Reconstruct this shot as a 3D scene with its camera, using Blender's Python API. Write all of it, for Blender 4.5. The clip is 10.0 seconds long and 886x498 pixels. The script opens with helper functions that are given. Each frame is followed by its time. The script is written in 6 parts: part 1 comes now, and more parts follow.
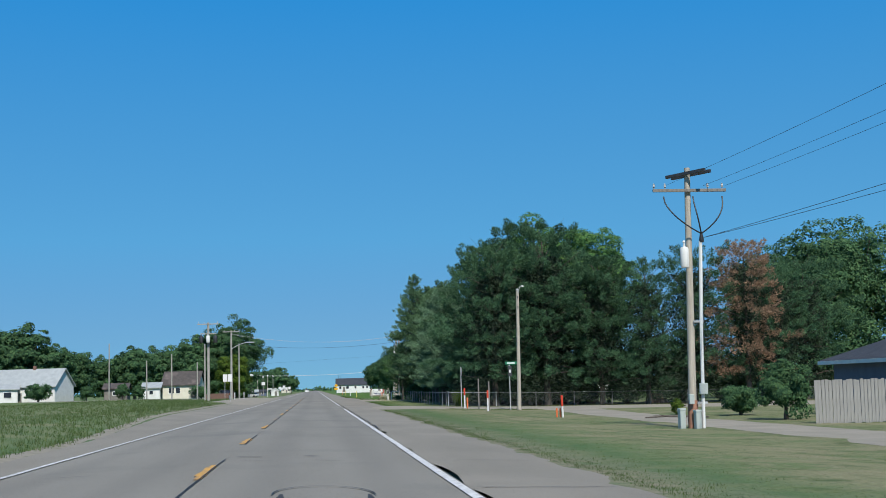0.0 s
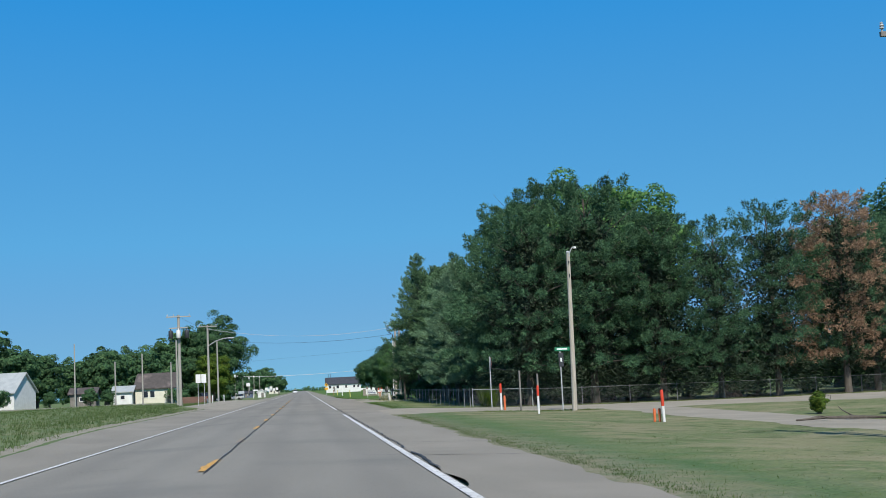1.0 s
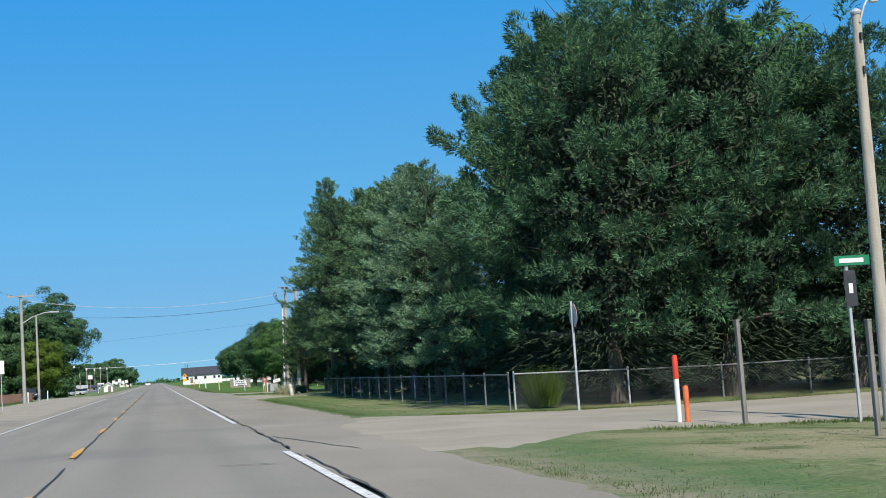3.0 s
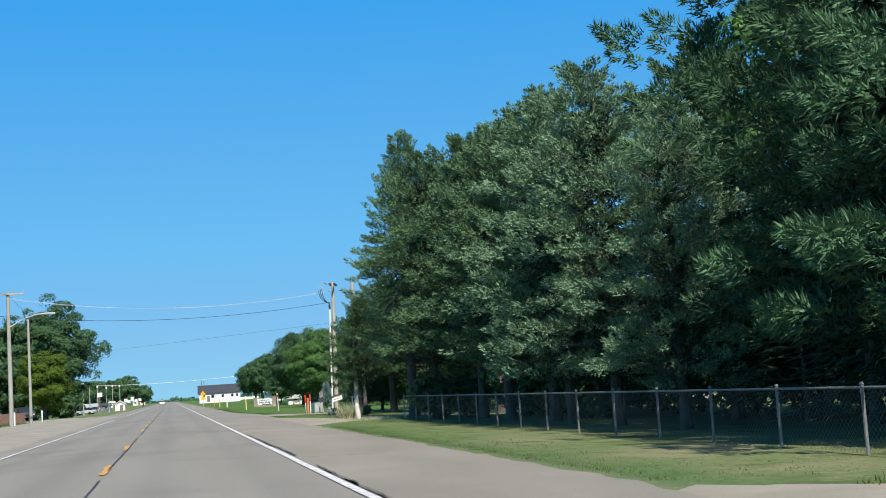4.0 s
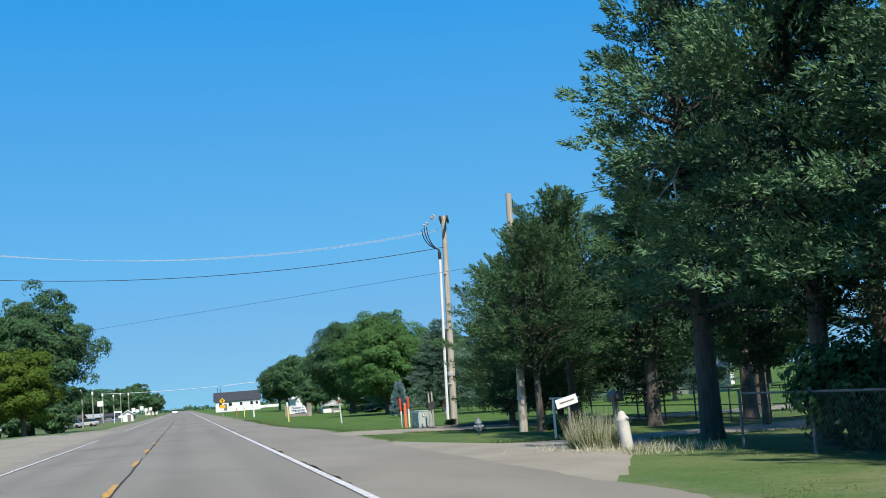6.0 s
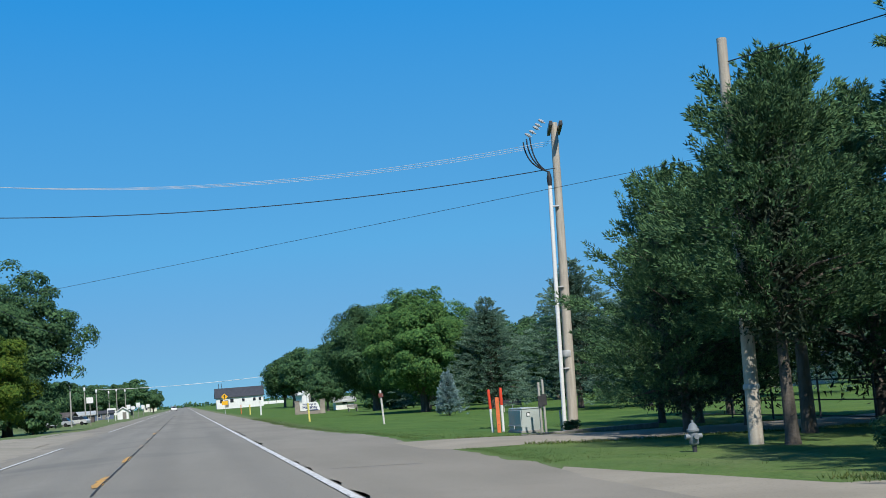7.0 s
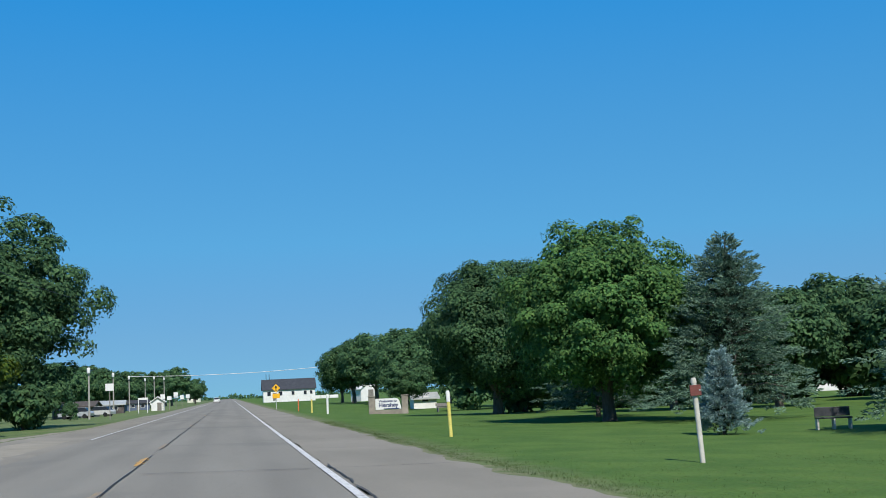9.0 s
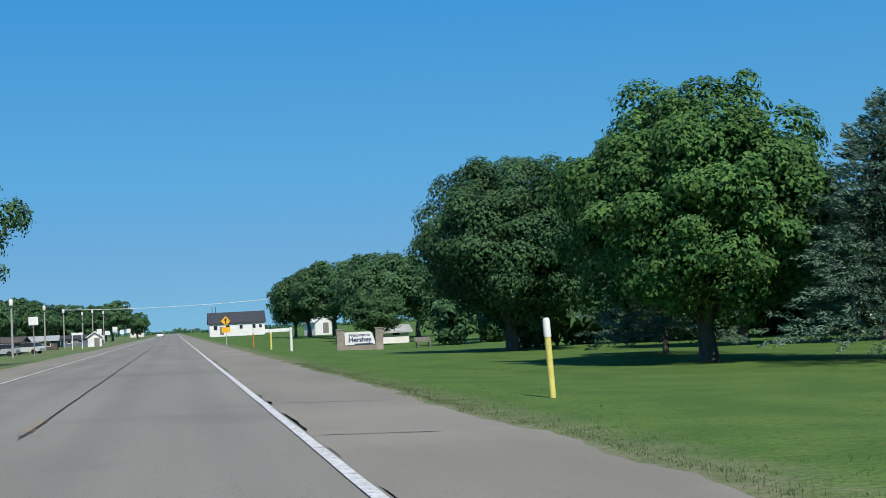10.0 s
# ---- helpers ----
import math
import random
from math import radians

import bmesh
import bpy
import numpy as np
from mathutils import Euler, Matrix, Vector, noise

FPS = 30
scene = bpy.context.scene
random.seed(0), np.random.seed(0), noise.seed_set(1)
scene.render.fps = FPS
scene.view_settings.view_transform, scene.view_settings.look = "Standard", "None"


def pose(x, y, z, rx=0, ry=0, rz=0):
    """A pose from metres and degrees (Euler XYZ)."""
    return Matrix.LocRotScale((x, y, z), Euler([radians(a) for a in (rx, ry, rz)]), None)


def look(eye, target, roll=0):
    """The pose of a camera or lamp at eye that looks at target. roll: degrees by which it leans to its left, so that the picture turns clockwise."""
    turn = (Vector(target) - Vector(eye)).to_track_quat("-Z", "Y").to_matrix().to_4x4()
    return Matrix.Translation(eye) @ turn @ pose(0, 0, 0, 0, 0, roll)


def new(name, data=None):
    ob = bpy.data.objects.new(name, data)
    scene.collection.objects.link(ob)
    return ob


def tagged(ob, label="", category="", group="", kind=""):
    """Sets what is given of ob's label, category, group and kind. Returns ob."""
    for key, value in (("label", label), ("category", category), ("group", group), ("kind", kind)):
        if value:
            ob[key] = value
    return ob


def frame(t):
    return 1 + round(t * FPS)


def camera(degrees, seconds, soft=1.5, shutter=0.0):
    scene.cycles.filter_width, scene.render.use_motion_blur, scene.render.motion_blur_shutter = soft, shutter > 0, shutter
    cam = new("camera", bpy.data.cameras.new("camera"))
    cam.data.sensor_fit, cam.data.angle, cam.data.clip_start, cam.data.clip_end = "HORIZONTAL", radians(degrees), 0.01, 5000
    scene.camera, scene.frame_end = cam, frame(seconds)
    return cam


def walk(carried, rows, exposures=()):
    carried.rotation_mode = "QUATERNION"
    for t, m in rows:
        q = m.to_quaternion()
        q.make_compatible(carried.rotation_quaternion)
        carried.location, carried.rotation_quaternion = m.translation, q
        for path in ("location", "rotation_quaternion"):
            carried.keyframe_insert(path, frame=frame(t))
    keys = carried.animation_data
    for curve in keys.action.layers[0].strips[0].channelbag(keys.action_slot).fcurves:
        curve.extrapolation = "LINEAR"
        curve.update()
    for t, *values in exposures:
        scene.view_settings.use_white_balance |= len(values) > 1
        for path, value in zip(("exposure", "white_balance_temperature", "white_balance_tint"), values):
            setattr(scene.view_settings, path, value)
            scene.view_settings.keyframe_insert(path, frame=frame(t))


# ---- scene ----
cam = camera(38.0, 10.0, 0.9)
PATH = [
    (0, (-0.148, -1.009, 1.238), (0.053, 0.969, 1.45), -1.5),
    (0.5, (-0.146, 10.115, 1.26), (0.06, 12.092, 1.482), -3.1),
    (1, (-0.186, 20.921, 1.239), (0.037, 22.898, 1.446), -2.8),
    (1.5, (-0.205, 31.772, 1.232), (0.088, 33.741, 1.417), -3.1),
    (2, (-0.265, 42.692, 1.227), (0.052, 44.657, 1.421), -2.9),
    (2.2, (-0.328, 47.081, 1.281), (0.088, 49.03, 1.449), -3.2),
    (3.3, (-0.363, 71.524, 1.212), (0.081, 73.466, 1.398), -4.0),
    (3.5, (-0.508, 76.519, 1.198), (-0.077, 78.462, 1.394), -3.9),
    (4, (-0.604, 87.492, 1.237), (-0.181, 89.436, 1.443), -3.8),
    (4.5, (-0.689, 97.318, 1.25), (-0.278, 99.264, 1.467), -3.1),
    (5, (-0.64, 106.467, 1.221), (-0.243, 108.417, 1.421), -4.0),
    (5.2, (-0.64, 110.152, 1.184), (-0.235, 112.099, 1.401), -3.8),
    (6.3, (-0.587, 130.526, 1.26), (-0.183, 132.472, 1.476), -4.6),
    (6.5, (-0.469, 134.437, 1.249), (-0.067, 136.385, 1.458), -4.6),
    (7, (-0.339, 143.904, 1.24), (0.067, 145.851, 1.451), -4.5),
    (7.5, (-0.201, 153.436, 1.29), (0.204, 155.382, 1.508), -4.6),
    (8, (-0.131, 162.775, 1.306), (0.278, 164.72, 1.528), -4.3),
    (8.5, (-0.013, 171.618, 1.293), (0.39, 173.566, 1.507), -3.8),
    (9, (0.064, 181.013, 1.303), (0.397, 182.974, 1.517), -2.7),
    (9.5, (0.178, 190.171, 1.274), (0.516, 192.135, 1.436), -2.3),
    (10, (0.234, 198.826, 1.293), (0.647, 200.78, 1.4), -3.0),
]
walk(cam, [(t, look(eye, target, roll)) for t, eye, target, roll in PATH],
     [(0.0, 0.12, 6450, 9), (0.5, 0.24, 6480, 9), (1.0, 0.21, 6500, 9), (1.5, 0.34, 6530, 9), (2.0, 0.3, 6550, 9), (3.5, 0.52, 6850, 10), (4.5, 0.58, 6900, 10), (5.2, 0.58, 6900, 10), (6.5, 0.33, 6450, 9), (8.5, 0.2, 6450, 9), (10.0, 0.2, 6600, 9)])

# ---- world and sun ----
SUN_EL, SUN_AZ = radians(48), radians(7)          # behind the car, a little to its right
world = bpy.data.worlds.new("sky")
scene.world = world
world.use_nodes = True
wn = world.node_tree
sky = wn.nodes.new("ShaderNodeTexSky")
sky.sky_type, sky.sun_disc = "NISHITA", False
sky.sun_elevation, sky.sun_rotation = SUN_EL, math.pi - SUN_AZ
sky.altitude, sky.air_density, sky.dust_density, sky.ozone_density = 850, 0.5, 0.0, 4.0
# the blue deepens with height over a hazy horizon
dim = wn.nodes.new("ShaderNodeMix")
dim.data_type, dim.blend_type = "RGBA", "MULTIPLY"
dim.inputs[0].default_value, dim.inputs[7].default_value = 1.0, (0.034, 0.113, 0.142, 1)
wn.links.new(sky.outputs[0], dim.inputs[6])
up = wn.nodes.new("ShaderNodeTexCoord")
axis = wn.nodes.new("ShaderNodeSeparateXYZ")
wn.links.new(up.outputs["Generated"], axis.inputs[0])
haze = wn.nodes.new("ShaderNodeValToRGB")
stops = haze.color_ramp.elements
stops[0].position, stops[0].color = 0.0, (0.160, 0.236, 0.362, 1)
stops[1].position, stops[1].color = 1.0, (0.015, 0.13, 0.38, 1)
for at, c in ((0.045, (0.150, 0.266, 0.402)), (0.115, (0.101, 0.327, 0.553)), (0.30, (0.025, 0.268, 0.655))):
    stops.new(at).color = (*c, 1)
wn.links.new(axis.outputs[2], haze.inputs[0])
air = wn.nodes.new("ShaderNodeMix")
air.data_type = "RGBA"
air.inputs[0].default_value = 0.78
wn.links.new(dim.outputs[2], air.inputs[6])
wn.links.new(haze.outputs[0], air.inputs[7])
wn.links.new(air.outputs[2], wn.nodes["Background"].inputs[0])
wn.nodes["Background"].inputs[1].default_value = 1.0
sun = new("sun", bpy.data.lights.new("sun", "SUN"))
sun.data.energy, sun.data.angle, sun.data.color = 4.8, radians(0.5), (1.0, 0.95, 0.87)
SUN_DIR = Vector((math.sin(SUN_AZ) * math.cos(SUN_EL), -math.cos(SUN_AZ) * math.cos(SUN_EL), math.sin(SUN_EL)))
sun.matrix_world = look(SUN_DIR * 200, (0, 0, 0))

# ---- materials ----
def nodes_of(name):
    m = bpy.data.materials.new(name)
    m.use_nodes = True
    return m, m.node_tree, m.node_tree.nodes["Principled BSDF"]


def noise_mix(nt, coord, scale, a, b, lo=0.35, hi=0.65, detail=6.0, stretch=None):
    """A colour socket or two colours, mixed by noise."""
    src = coord
    if stretch:
        mp = nt.nodes.new("ShaderNodeMapping")
        mp.inputs["Scale"].default_value = stretch
        nt.links.new(coord, mp.inputs[0])
        src = mp.outputs[0]
    n = nt.nodes.new("ShaderNodeTexNoise")
    n.inputs["Scale"].default_value, n.inputs["Detail"].default_value = scale, detail
    nt.links.new(src, n.inputs["Vector"])
    r = nt.nodes.new("ShaderNodeMapRange")
    r.inputs["From Min"].default_value, r.inputs["From Max"].default_value = lo, hi
    nt.links.new(n.outputs[0], r.inputs[0])
    mix = nt.nodes.new("ShaderNodeMix")
    mix.data_type = "RGBA"
    nt.links.new(r.outputs[0], mix.inputs[0])
    for sock, c in ((mix.inputs[6], a), (mix.inputs[7], b)):
        if isinstance(c, tuple):
            sock.default_value = (*c, 1)
        else:
            nt.links.new(c, sock)
    return mix.outputs[2]


def bump(nt, bsdf, coord, scale, strength, dist=0.02):
    n = nt.nodes.new("ShaderNodeTexNoise")
    n.inputs["Scale"].default_value, n.inputs["Detail"].default_value = scale, 5
    nt.links.new(coord, n.inputs["Vector"])
    b = nt.nodes.new("ShaderNodeBump")
    b.inputs["Strength"].default_value, b.inputs["Distance"].default_value = strength, dist
    nt.links.new(n.outputs[0], b.inputs["Height"])
    nt.links.new(b.outputs[0], bsdf.inputs["Normal"])


def surface(name, a, b, scale=3.0, fine=40.0, rough=0.8, metal=0.0, relief=0.3, stain=None, stretch=None, spec=0.3):
    """A worn surface: two tones at one scale, grain and stains at two others, and a fine relief."""
    m, nt, bs = nodes_of(name)
    co = nt.nodes.new("ShaderNodeTexCoord").outputs["Object"]
    dark = tuple(0.62 * c for c in a)
    base = noise_mix(nt, co, scale, a, b, stretch=stretch)
    grain = noise_mix(nt, co, fine, base, dark, 0.55, 0.85, stretch=stretch)
    if stain:
        grain = noise_mix(nt, co, scale * 0.35, grain, stain, 0.55, 0.75)
    nt.links.new(grain, bs.inputs["Base Color"])
    bs.inputs["Roughness"].default_value, bs.inputs["Metallic"].default_value = rough, metal
    bs.inputs["Specular IOR Level"].default_value = spec
    bump(nt, bs, co, fine, relief)
    return m


def foliage(name, tones, translucent=0.3, patch=0.35):
    """Leaves: each takes a tone at random, and whole boughs differ a little."""
    m = bpy.data.materials.new(name)
    m.use_nodes = True
    nt = m.node_tree
    nt.nodes.clear()
    out = nt.nodes.new("ShaderNodeOutputMaterial")
    geo = nt.nodes.new("ShaderNodeNewGeometry")
    info = nt.nodes.new("ShaderNodeObjectInfo")
    ramp = nt.nodes.new("ShaderNodeValToRGB")
    el = ramp.color_ramp.elements
    el[0].color, el[1].color = (*tones[0], 1), (*tones[-1], 1)
    for i, c in enumerate(tones[1:-1]):
        el.new((i + 1) / (len(tones) - 1)).color = (*c, 1)
    nt.links.new(geo.outputs["Random Per Island"], ramp.inputs[0])
    co = nt.nodes.new("ShaderNodeTexCoord").outputs["Object"]
    n = nt.nodes.new("ShaderNodeTexNoise")
    n.inputs["Scale"].default_value, n.inputs["Detail"].default_value = patch, 5
    nt.links.new(co, n.inputs["Vector"])
    add = nt.nodes.new("ShaderNodeMath")
    add.operation = "MULTIPLY_ADD"
    add.inputs[1].default_value, add.inputs[2].default_value = 0.25, 0.2
    nt.links.new(info.outputs["Random"], add.inputs[0])
    val = nt.nodes.new("ShaderNodeMath")
    val.operation = "MULTIPLY_ADD"
    val.inputs[1].default_value = 1.3
    nt.links.new(n.outputs[0], val.inputs[0])
    nt.links.new(add.outputs[0], val.inputs[2])
    fine = nt.nodes.new("ShaderNodeTexNoise")
    fine.inputs["Scale"].default_value, fine.inputs["Detail"].default_value = 16, 2
    nt.links.new(co, fine.inputs["Vector"])
    grain = nt.nodes.new("ShaderNodeMapRange")
    grain.inputs["From Min"].default_value, grain.inputs["From Max"].default_value = 0.3, 0.7
    grain.inputs["To Min"].default_value, grain.inputs["To Max"].default_value = 0.82, 1.18
    nt.links.new(fine.outputs[0], grain.inputs[0])
    both = nt.nodes.new("ShaderNodeMath")
    both.operation = "MULTIPLY"
    nt.links.new(val.outputs[0], both.inputs[0])
    nt.links.new(grain.outputs[0], both.inputs[1])
    hsv = nt.nodes.new("ShaderNodeHueSaturation")
    nt.links.new(ramp.outputs[0], hsv.inputs["Color"])
    nt.links.new(both.outputs[0], hsv.inputs["Value"])
    dif = nt.nodes.new("ShaderNodeBsdfPrincipled")
    dif.inputs["Roughness"].default_value = 0.8
    dif.inputs["Specular IOR Level"].default_value = 0.1
    tra = nt.nodes.new("ShaderNodeBsdfTranslucent")
    mix = nt.nodes.new("ShaderNodeMixShader")
    mix.inputs[0].default_value = translucent
    nt.links.new(hsv.outputs[0], dif.inputs["Base Color"])
    nt.links.new(hsv.outputs[0], tra.inputs[0])
    nt.links.new(dif.outputs[0], mix.inputs[1])
    nt.links.new(tra.outputs[0], mix.inputs[2])
    nt.links.new(mix.outputs[0], out.inputs[0])
    return m


def plain(name, c, rough=0.5, metal=0.0):
    return surface(name, c, tuple(0.85 * v for v in c), 2.5, 30, rough, metal, 0.1)


def ground_material():
    """Grass over the whole plain: dry roadside sward first, a mown green lawn further on."""
    m, nt, bs = nodes_of("grass")
    co = nt.nodes.new("ShaderNodeTexCoord").outputs["Object"]
    dry = noise_mix(nt, co, 0.3, (0.174, 0.186, 0.094), (0.118, 0.158, 0.068), 0.38, 0.6)
    dry = noise_mix(nt, co, 1.3, dry, (0.194, 0.196, 0.112), 0.5, 0.68)
    dry = noise_mix(nt, co, 4.0, dry, (0.075, 0.100, 0.040), 0.54, 0.72)
    dry = noise_mix(nt, co, 0.24, dry, (0.225, 0.208, 0.126), 0.46, 0.62)
    dry = noise_mix(nt, co, 0.8, dry, (0.082, 0.106, 0.044), 0.53, 0.68)
    dry = noise_mix(nt, co, 2.4, dry, (0.205, 0.188, 0.112), 0.54, 0.72)
    lush = noise_mix(nt, co, 0.5, (0.064, 0.126, 0.030), (0.090, 0.156, 0.037), 0.4, 0.62)
    lush = noise_mix(nt, co, 2.6, lush, (0.108, 0.150, 0.042), 0.56, 0.8)
    sep = nt.nodes.new("ShaderNodeSeparateXYZ")
    nt.links.new(co, sep.inputs[0])
    near = nt.nodes.new("ShaderNodeMapRange")             # watered by the run-off, greener beside the pavement
    near.inputs["From Min"].default_value, near.inputs["From Max"].default_value = 7.6, 5.6
    near.inputs["To Max"].default_value = 0.9
    nt.links.new(sep.outputs[0], near.inputs[0])
    green = noise_mix(nt, co, 0.9, (0.060, 0.124, 0.046), (0.104, 0.142, 0.058), 0.44, 0.64)
    fringe = nt.nodes.new("ShaderNodeMix")
    fringe.data_type = "RGBA"
    nt.links.new(near.outputs[0], fringe.inputs[0])
    nt.links.new(dry, fringe.inputs[6])
    nt.links.new(green, fringe.inputs[7])
    dry = fringe.outputs[2]
    field = nt.nodes.new("ShaderNodeMapRange")            # the unmown field beyond the far shoulder
    field.inputs["From Min"].default_value, field.inputs["From Max"].default_value = -7.0, -9.5
    field.inputs["To Max"].default_value = 0.85
    nt.links.new(sep.outputs[0], field.inputs[0])
    meadow = noise_mix(nt, co, 0.22, (0.114, 0.158, 0.070), (0.192, 0.198, 0.108), 0.4, 0.6)
    unmown = nt.nodes.new("ShaderNodeMix")
    unmown.data_type = "RGBA"
    nt.links.new(field.outputs[0], unmown.inputs[0])
    nt.links.new(dry, unmown.inputs[6])
    nt.links.new(meadow, unmown.inputs[7])
    dry = unmown.outputs[2]
    wob = nt.nodes.new("ShaderNodeTexNoise")
    wob.inputs["Scale"].default_value = 0.15
    nt.links.new(co, wob.inputs["Vector"])
    ad = nt.nodes.new("ShaderNodeMath")
    ad.operation, ad.inputs[1].default_value = "MULTIPLY_ADD", 40
    nt.links.new(wob.outputs[0], ad.inputs[0])
    nt.links.new(sep.outputs[1], ad.inputs[2])
    rng = nt.nodes.new("ShaderNodeMapRange")
    rng.inputs["From Min"].default_value, rng.inputs["From Max"].default_value = 105, 210
    nt.links.new(ad.outputs[0], rng.inputs[0])
    side = nt.nodes.new("ShaderNodeMapRange")
    side.inputs["From Min"].default_value, side.inputs["From Max"].default_value = -8, 0
    nt.links.new(sep.outputs[0], side.inputs[0])
    side.inputs["To Min"].default_value = 0.35
    mul = nt.nodes.new("ShaderNodeMath")
    mul.operation = "MULTIPLY"
    nt.links.new(rng.outputs[0], mul.inputs[0])
    nt.links.new(side.outputs[0], mul.inputs[1])
    mix = nt.nodes.new("ShaderNodeMix")
    mix.data_type = "RGBA"
    nt.links.new(mul.outputs[0], mix.inputs[0])
    nt.links.new(dry, mix.inputs[6])
    nt.links.new(lush, mix.inputs[7])
    dust = nt.nodes.new("ShaderNodeMapRange")             # grit washed off the shoulder thins out into the sward
    dust.inputs["From Min"].default_value, dust.inputs["From Max"].default_value = 6.4, 4.3
    nt.links.new(sep.outputs[0], dust.inputs[0])
    patchy = nt.nodes.new("ShaderNodeTexNoise")
    patchy.inputs["Scale"].default_value, patchy.inputs["Detail"].default_value = 2.2, 6
    nt.links.new(co, patchy.inputs["Vector"])
    here = nt.nodes.new("ShaderNodeMath")                 # only on the near side of the road
    here.operation, here.inputs[1].default_value = "GREATER_THAN", 0.0
    nt.links.new(sep.outputs[0], here.inputs[0])
    thin = nt.nodes.new("ShaderNodeMath")
    thin.operation = "MULTIPLY"
    nt.links.new(dust.outputs[0], thin.inputs[0])
    nt.links.new(here.outputs[0], thin.inputs[1])
    grit = nt.nodes.new("ShaderNodeMath")
    grit.operation = "MULTIPLY"
    nt.links.new(thin.outputs[0], grit.inputs[0])
    nt.links.new(patchy.outputs[0], grit.inputs[1])
    bare = nt.nodes.new("ShaderNodeMapRange")
    bare.inputs["From Min"].default_value, bare.inputs["From Max"].default_value = 0.10, 0.62
    bare.inputs["To Max"].default_value = 0.85
    nt.links.new(grit.outputs[0], bare.inputs[0])
    dusty = nt.nodes.new("ShaderNodeMix")
    dusty.data_type = "RGBA"
    dusty.inputs[7].default_value = (0.235, 0.205, 0.150, 1)
    nt.links.new(bare.outputs[0], dusty.inputs[0])
    nt.links.new(mix.outputs[2], dusty.inputs[6])
    col = noise_mix(nt, co, 14, dusty.outputs[2], (0.042, 0.062, 0.017), 0.52, 0.85)
    nt.links.new(col, bs.inputs["Base Color"])
    bs.inputs["Roughness"].default_value = 0.95
    bs.inputs["Specular IOR Level"].default_value = 0.1
    bump(nt, bs, co, 9, 0.9, 0.08)
    return m


def paint(name, colour, under, worn=0.5, scale=6.0):
    """Road paint, worn through to the pavement in places."""
    m, nt, bs = nodes_of(name)
    co = nt.nodes.new("ShaderNodeTexCoord").outputs["Object"]
    c = noise_mix(nt, co, scale, colour, tuple(0.8 * v for v in colour), 0.4, 0.6)
    c = noise_mix(nt, co, scale * 1.7, c, under, worn, worn + 0.14)
    nt.links.new(c, bs.inputs["Base Color"])
    bs.inputs["Roughness"].default_value = 0.7
    return m


GRASS = ground_material()
ROAD = surface("asphalt", (0.192, 0.177, 0.148), (0.226, 0.210, 0.177), 0.5, 55, 0.85, 0, 0.35, (0.152, 0.144, 0.125), (1.0, 0.12, 1.0))
def wheel_tracks(m):
    """Two darker, polished wheel tracks in each lane."""
    nt = m.node_tree
    bs = nt.nodes["Principled BSDF"]
    old = bs.inputs["Base Color"].links[0].from_socket
    sep = nt.nodes.new("ShaderNodeSeparateXYZ")
    nt.links.new(nt.nodes["Texture Coordinate"].outputs["Object"], sep.inputs[0])
    out = sep.outputs[0]
    for op, v in (("ADD", 1.82), ("FLOORED_MODULO", 3.6), ("SUBTRACT", 1.8), ("ABSOLUTE", 0.0), ("SUBTRACT", 0.85), ("ABSOLUTE", 0.0)):
        n = nt.nodes.new("ShaderNodeMath")
        n.operation = op
        n.inputs[1].default_value = v
        nt.links.new(out, n.inputs[0])
        out = n.outputs[0]
    r = nt.nodes.new("ShaderNodeMapRange")
    r.interpolation_type = "SMOOTHSTEP"
    r.inputs["From Min"].default_value, r.inputs["From Max"].default_value = 0.55, 0.05
    r.inputs["To Max"].default_value = 0.16
    nt.links.new(out, r.inputs[0])
    mix = nt.nodes.new("ShaderNodeMix")
    mix.data_type = "RGBA"
    mix.inputs[7].default_value = (0.10, 0.092, 0.082, 1)
    nt.links.new(r.outputs[0], mix.inputs[0])
    nt.links.new(old, mix.inputs[6])
    nt.links.new(mix.outputs[2], bs.inputs["Base Color"])


wheel_tracks(ROAD)
SHOULDER = surface("shoulder_asphalt", (0.236, 0.214, 0.176), (0.196, 0.178, 0.145), 0.45, 45, 0.9, 0, 0.5, (0.265, 0.238, 0.196), (1.0, 0.25, 1.0))
GRAVEL = surface("gravel", (0.292, 0.262, 0.210), (0.238, 0.214, 0.170), 0.6, 22, 0.95, 0, 0.9, (0.210, 0.195, 0.148))
SAND = surface("verge_sand", (0.262, 0.236, 0.186), (0.215, 0.194, 0.150), 3.5, 26, 0.95, 0, 0.8, (0.150, 0.150, 0.080))
TAR = surface("crack_tar", (0.03, 0.03, 0.03), (0.06, 0.058, 0.055), 3, 30, 0.7, 0, 0.3)
WHITE_LINE = paint("white_road_paint", (0.62, 0.61, 0.585), (0.18, 0.168, 0.153), 0.54)
YELLOW_LINE = paint("yellow_road_paint", (0.64, 0.33, 0.04), (0.19, 0.165, 0.135), 0.49, 7.0)
FADED_LINE = paint("faded_yellow_paint", (0.34, 0.225, 0.095), (0.20, 0.172, 0.138), 0.40, 6.0)
WOOD = surface("weathered_pole_wood", (0.44, 0.40, 0.335), (0.33, 0.295, 0.245), 2.0, 25, 0.9, 0, 0.6, (0.46, 0.41, 0.345), (6.0, 6.0, 0.5))
GREYWOOD = surface("grey_weathered_wood", (0.224, 0.211, 0.190), (0.150, 0.139, 0.126), 2.0, 18, 0.9, 0, 0.6, (0.109, 0.102, 0.092), (6.0, 6.0, 0.6))
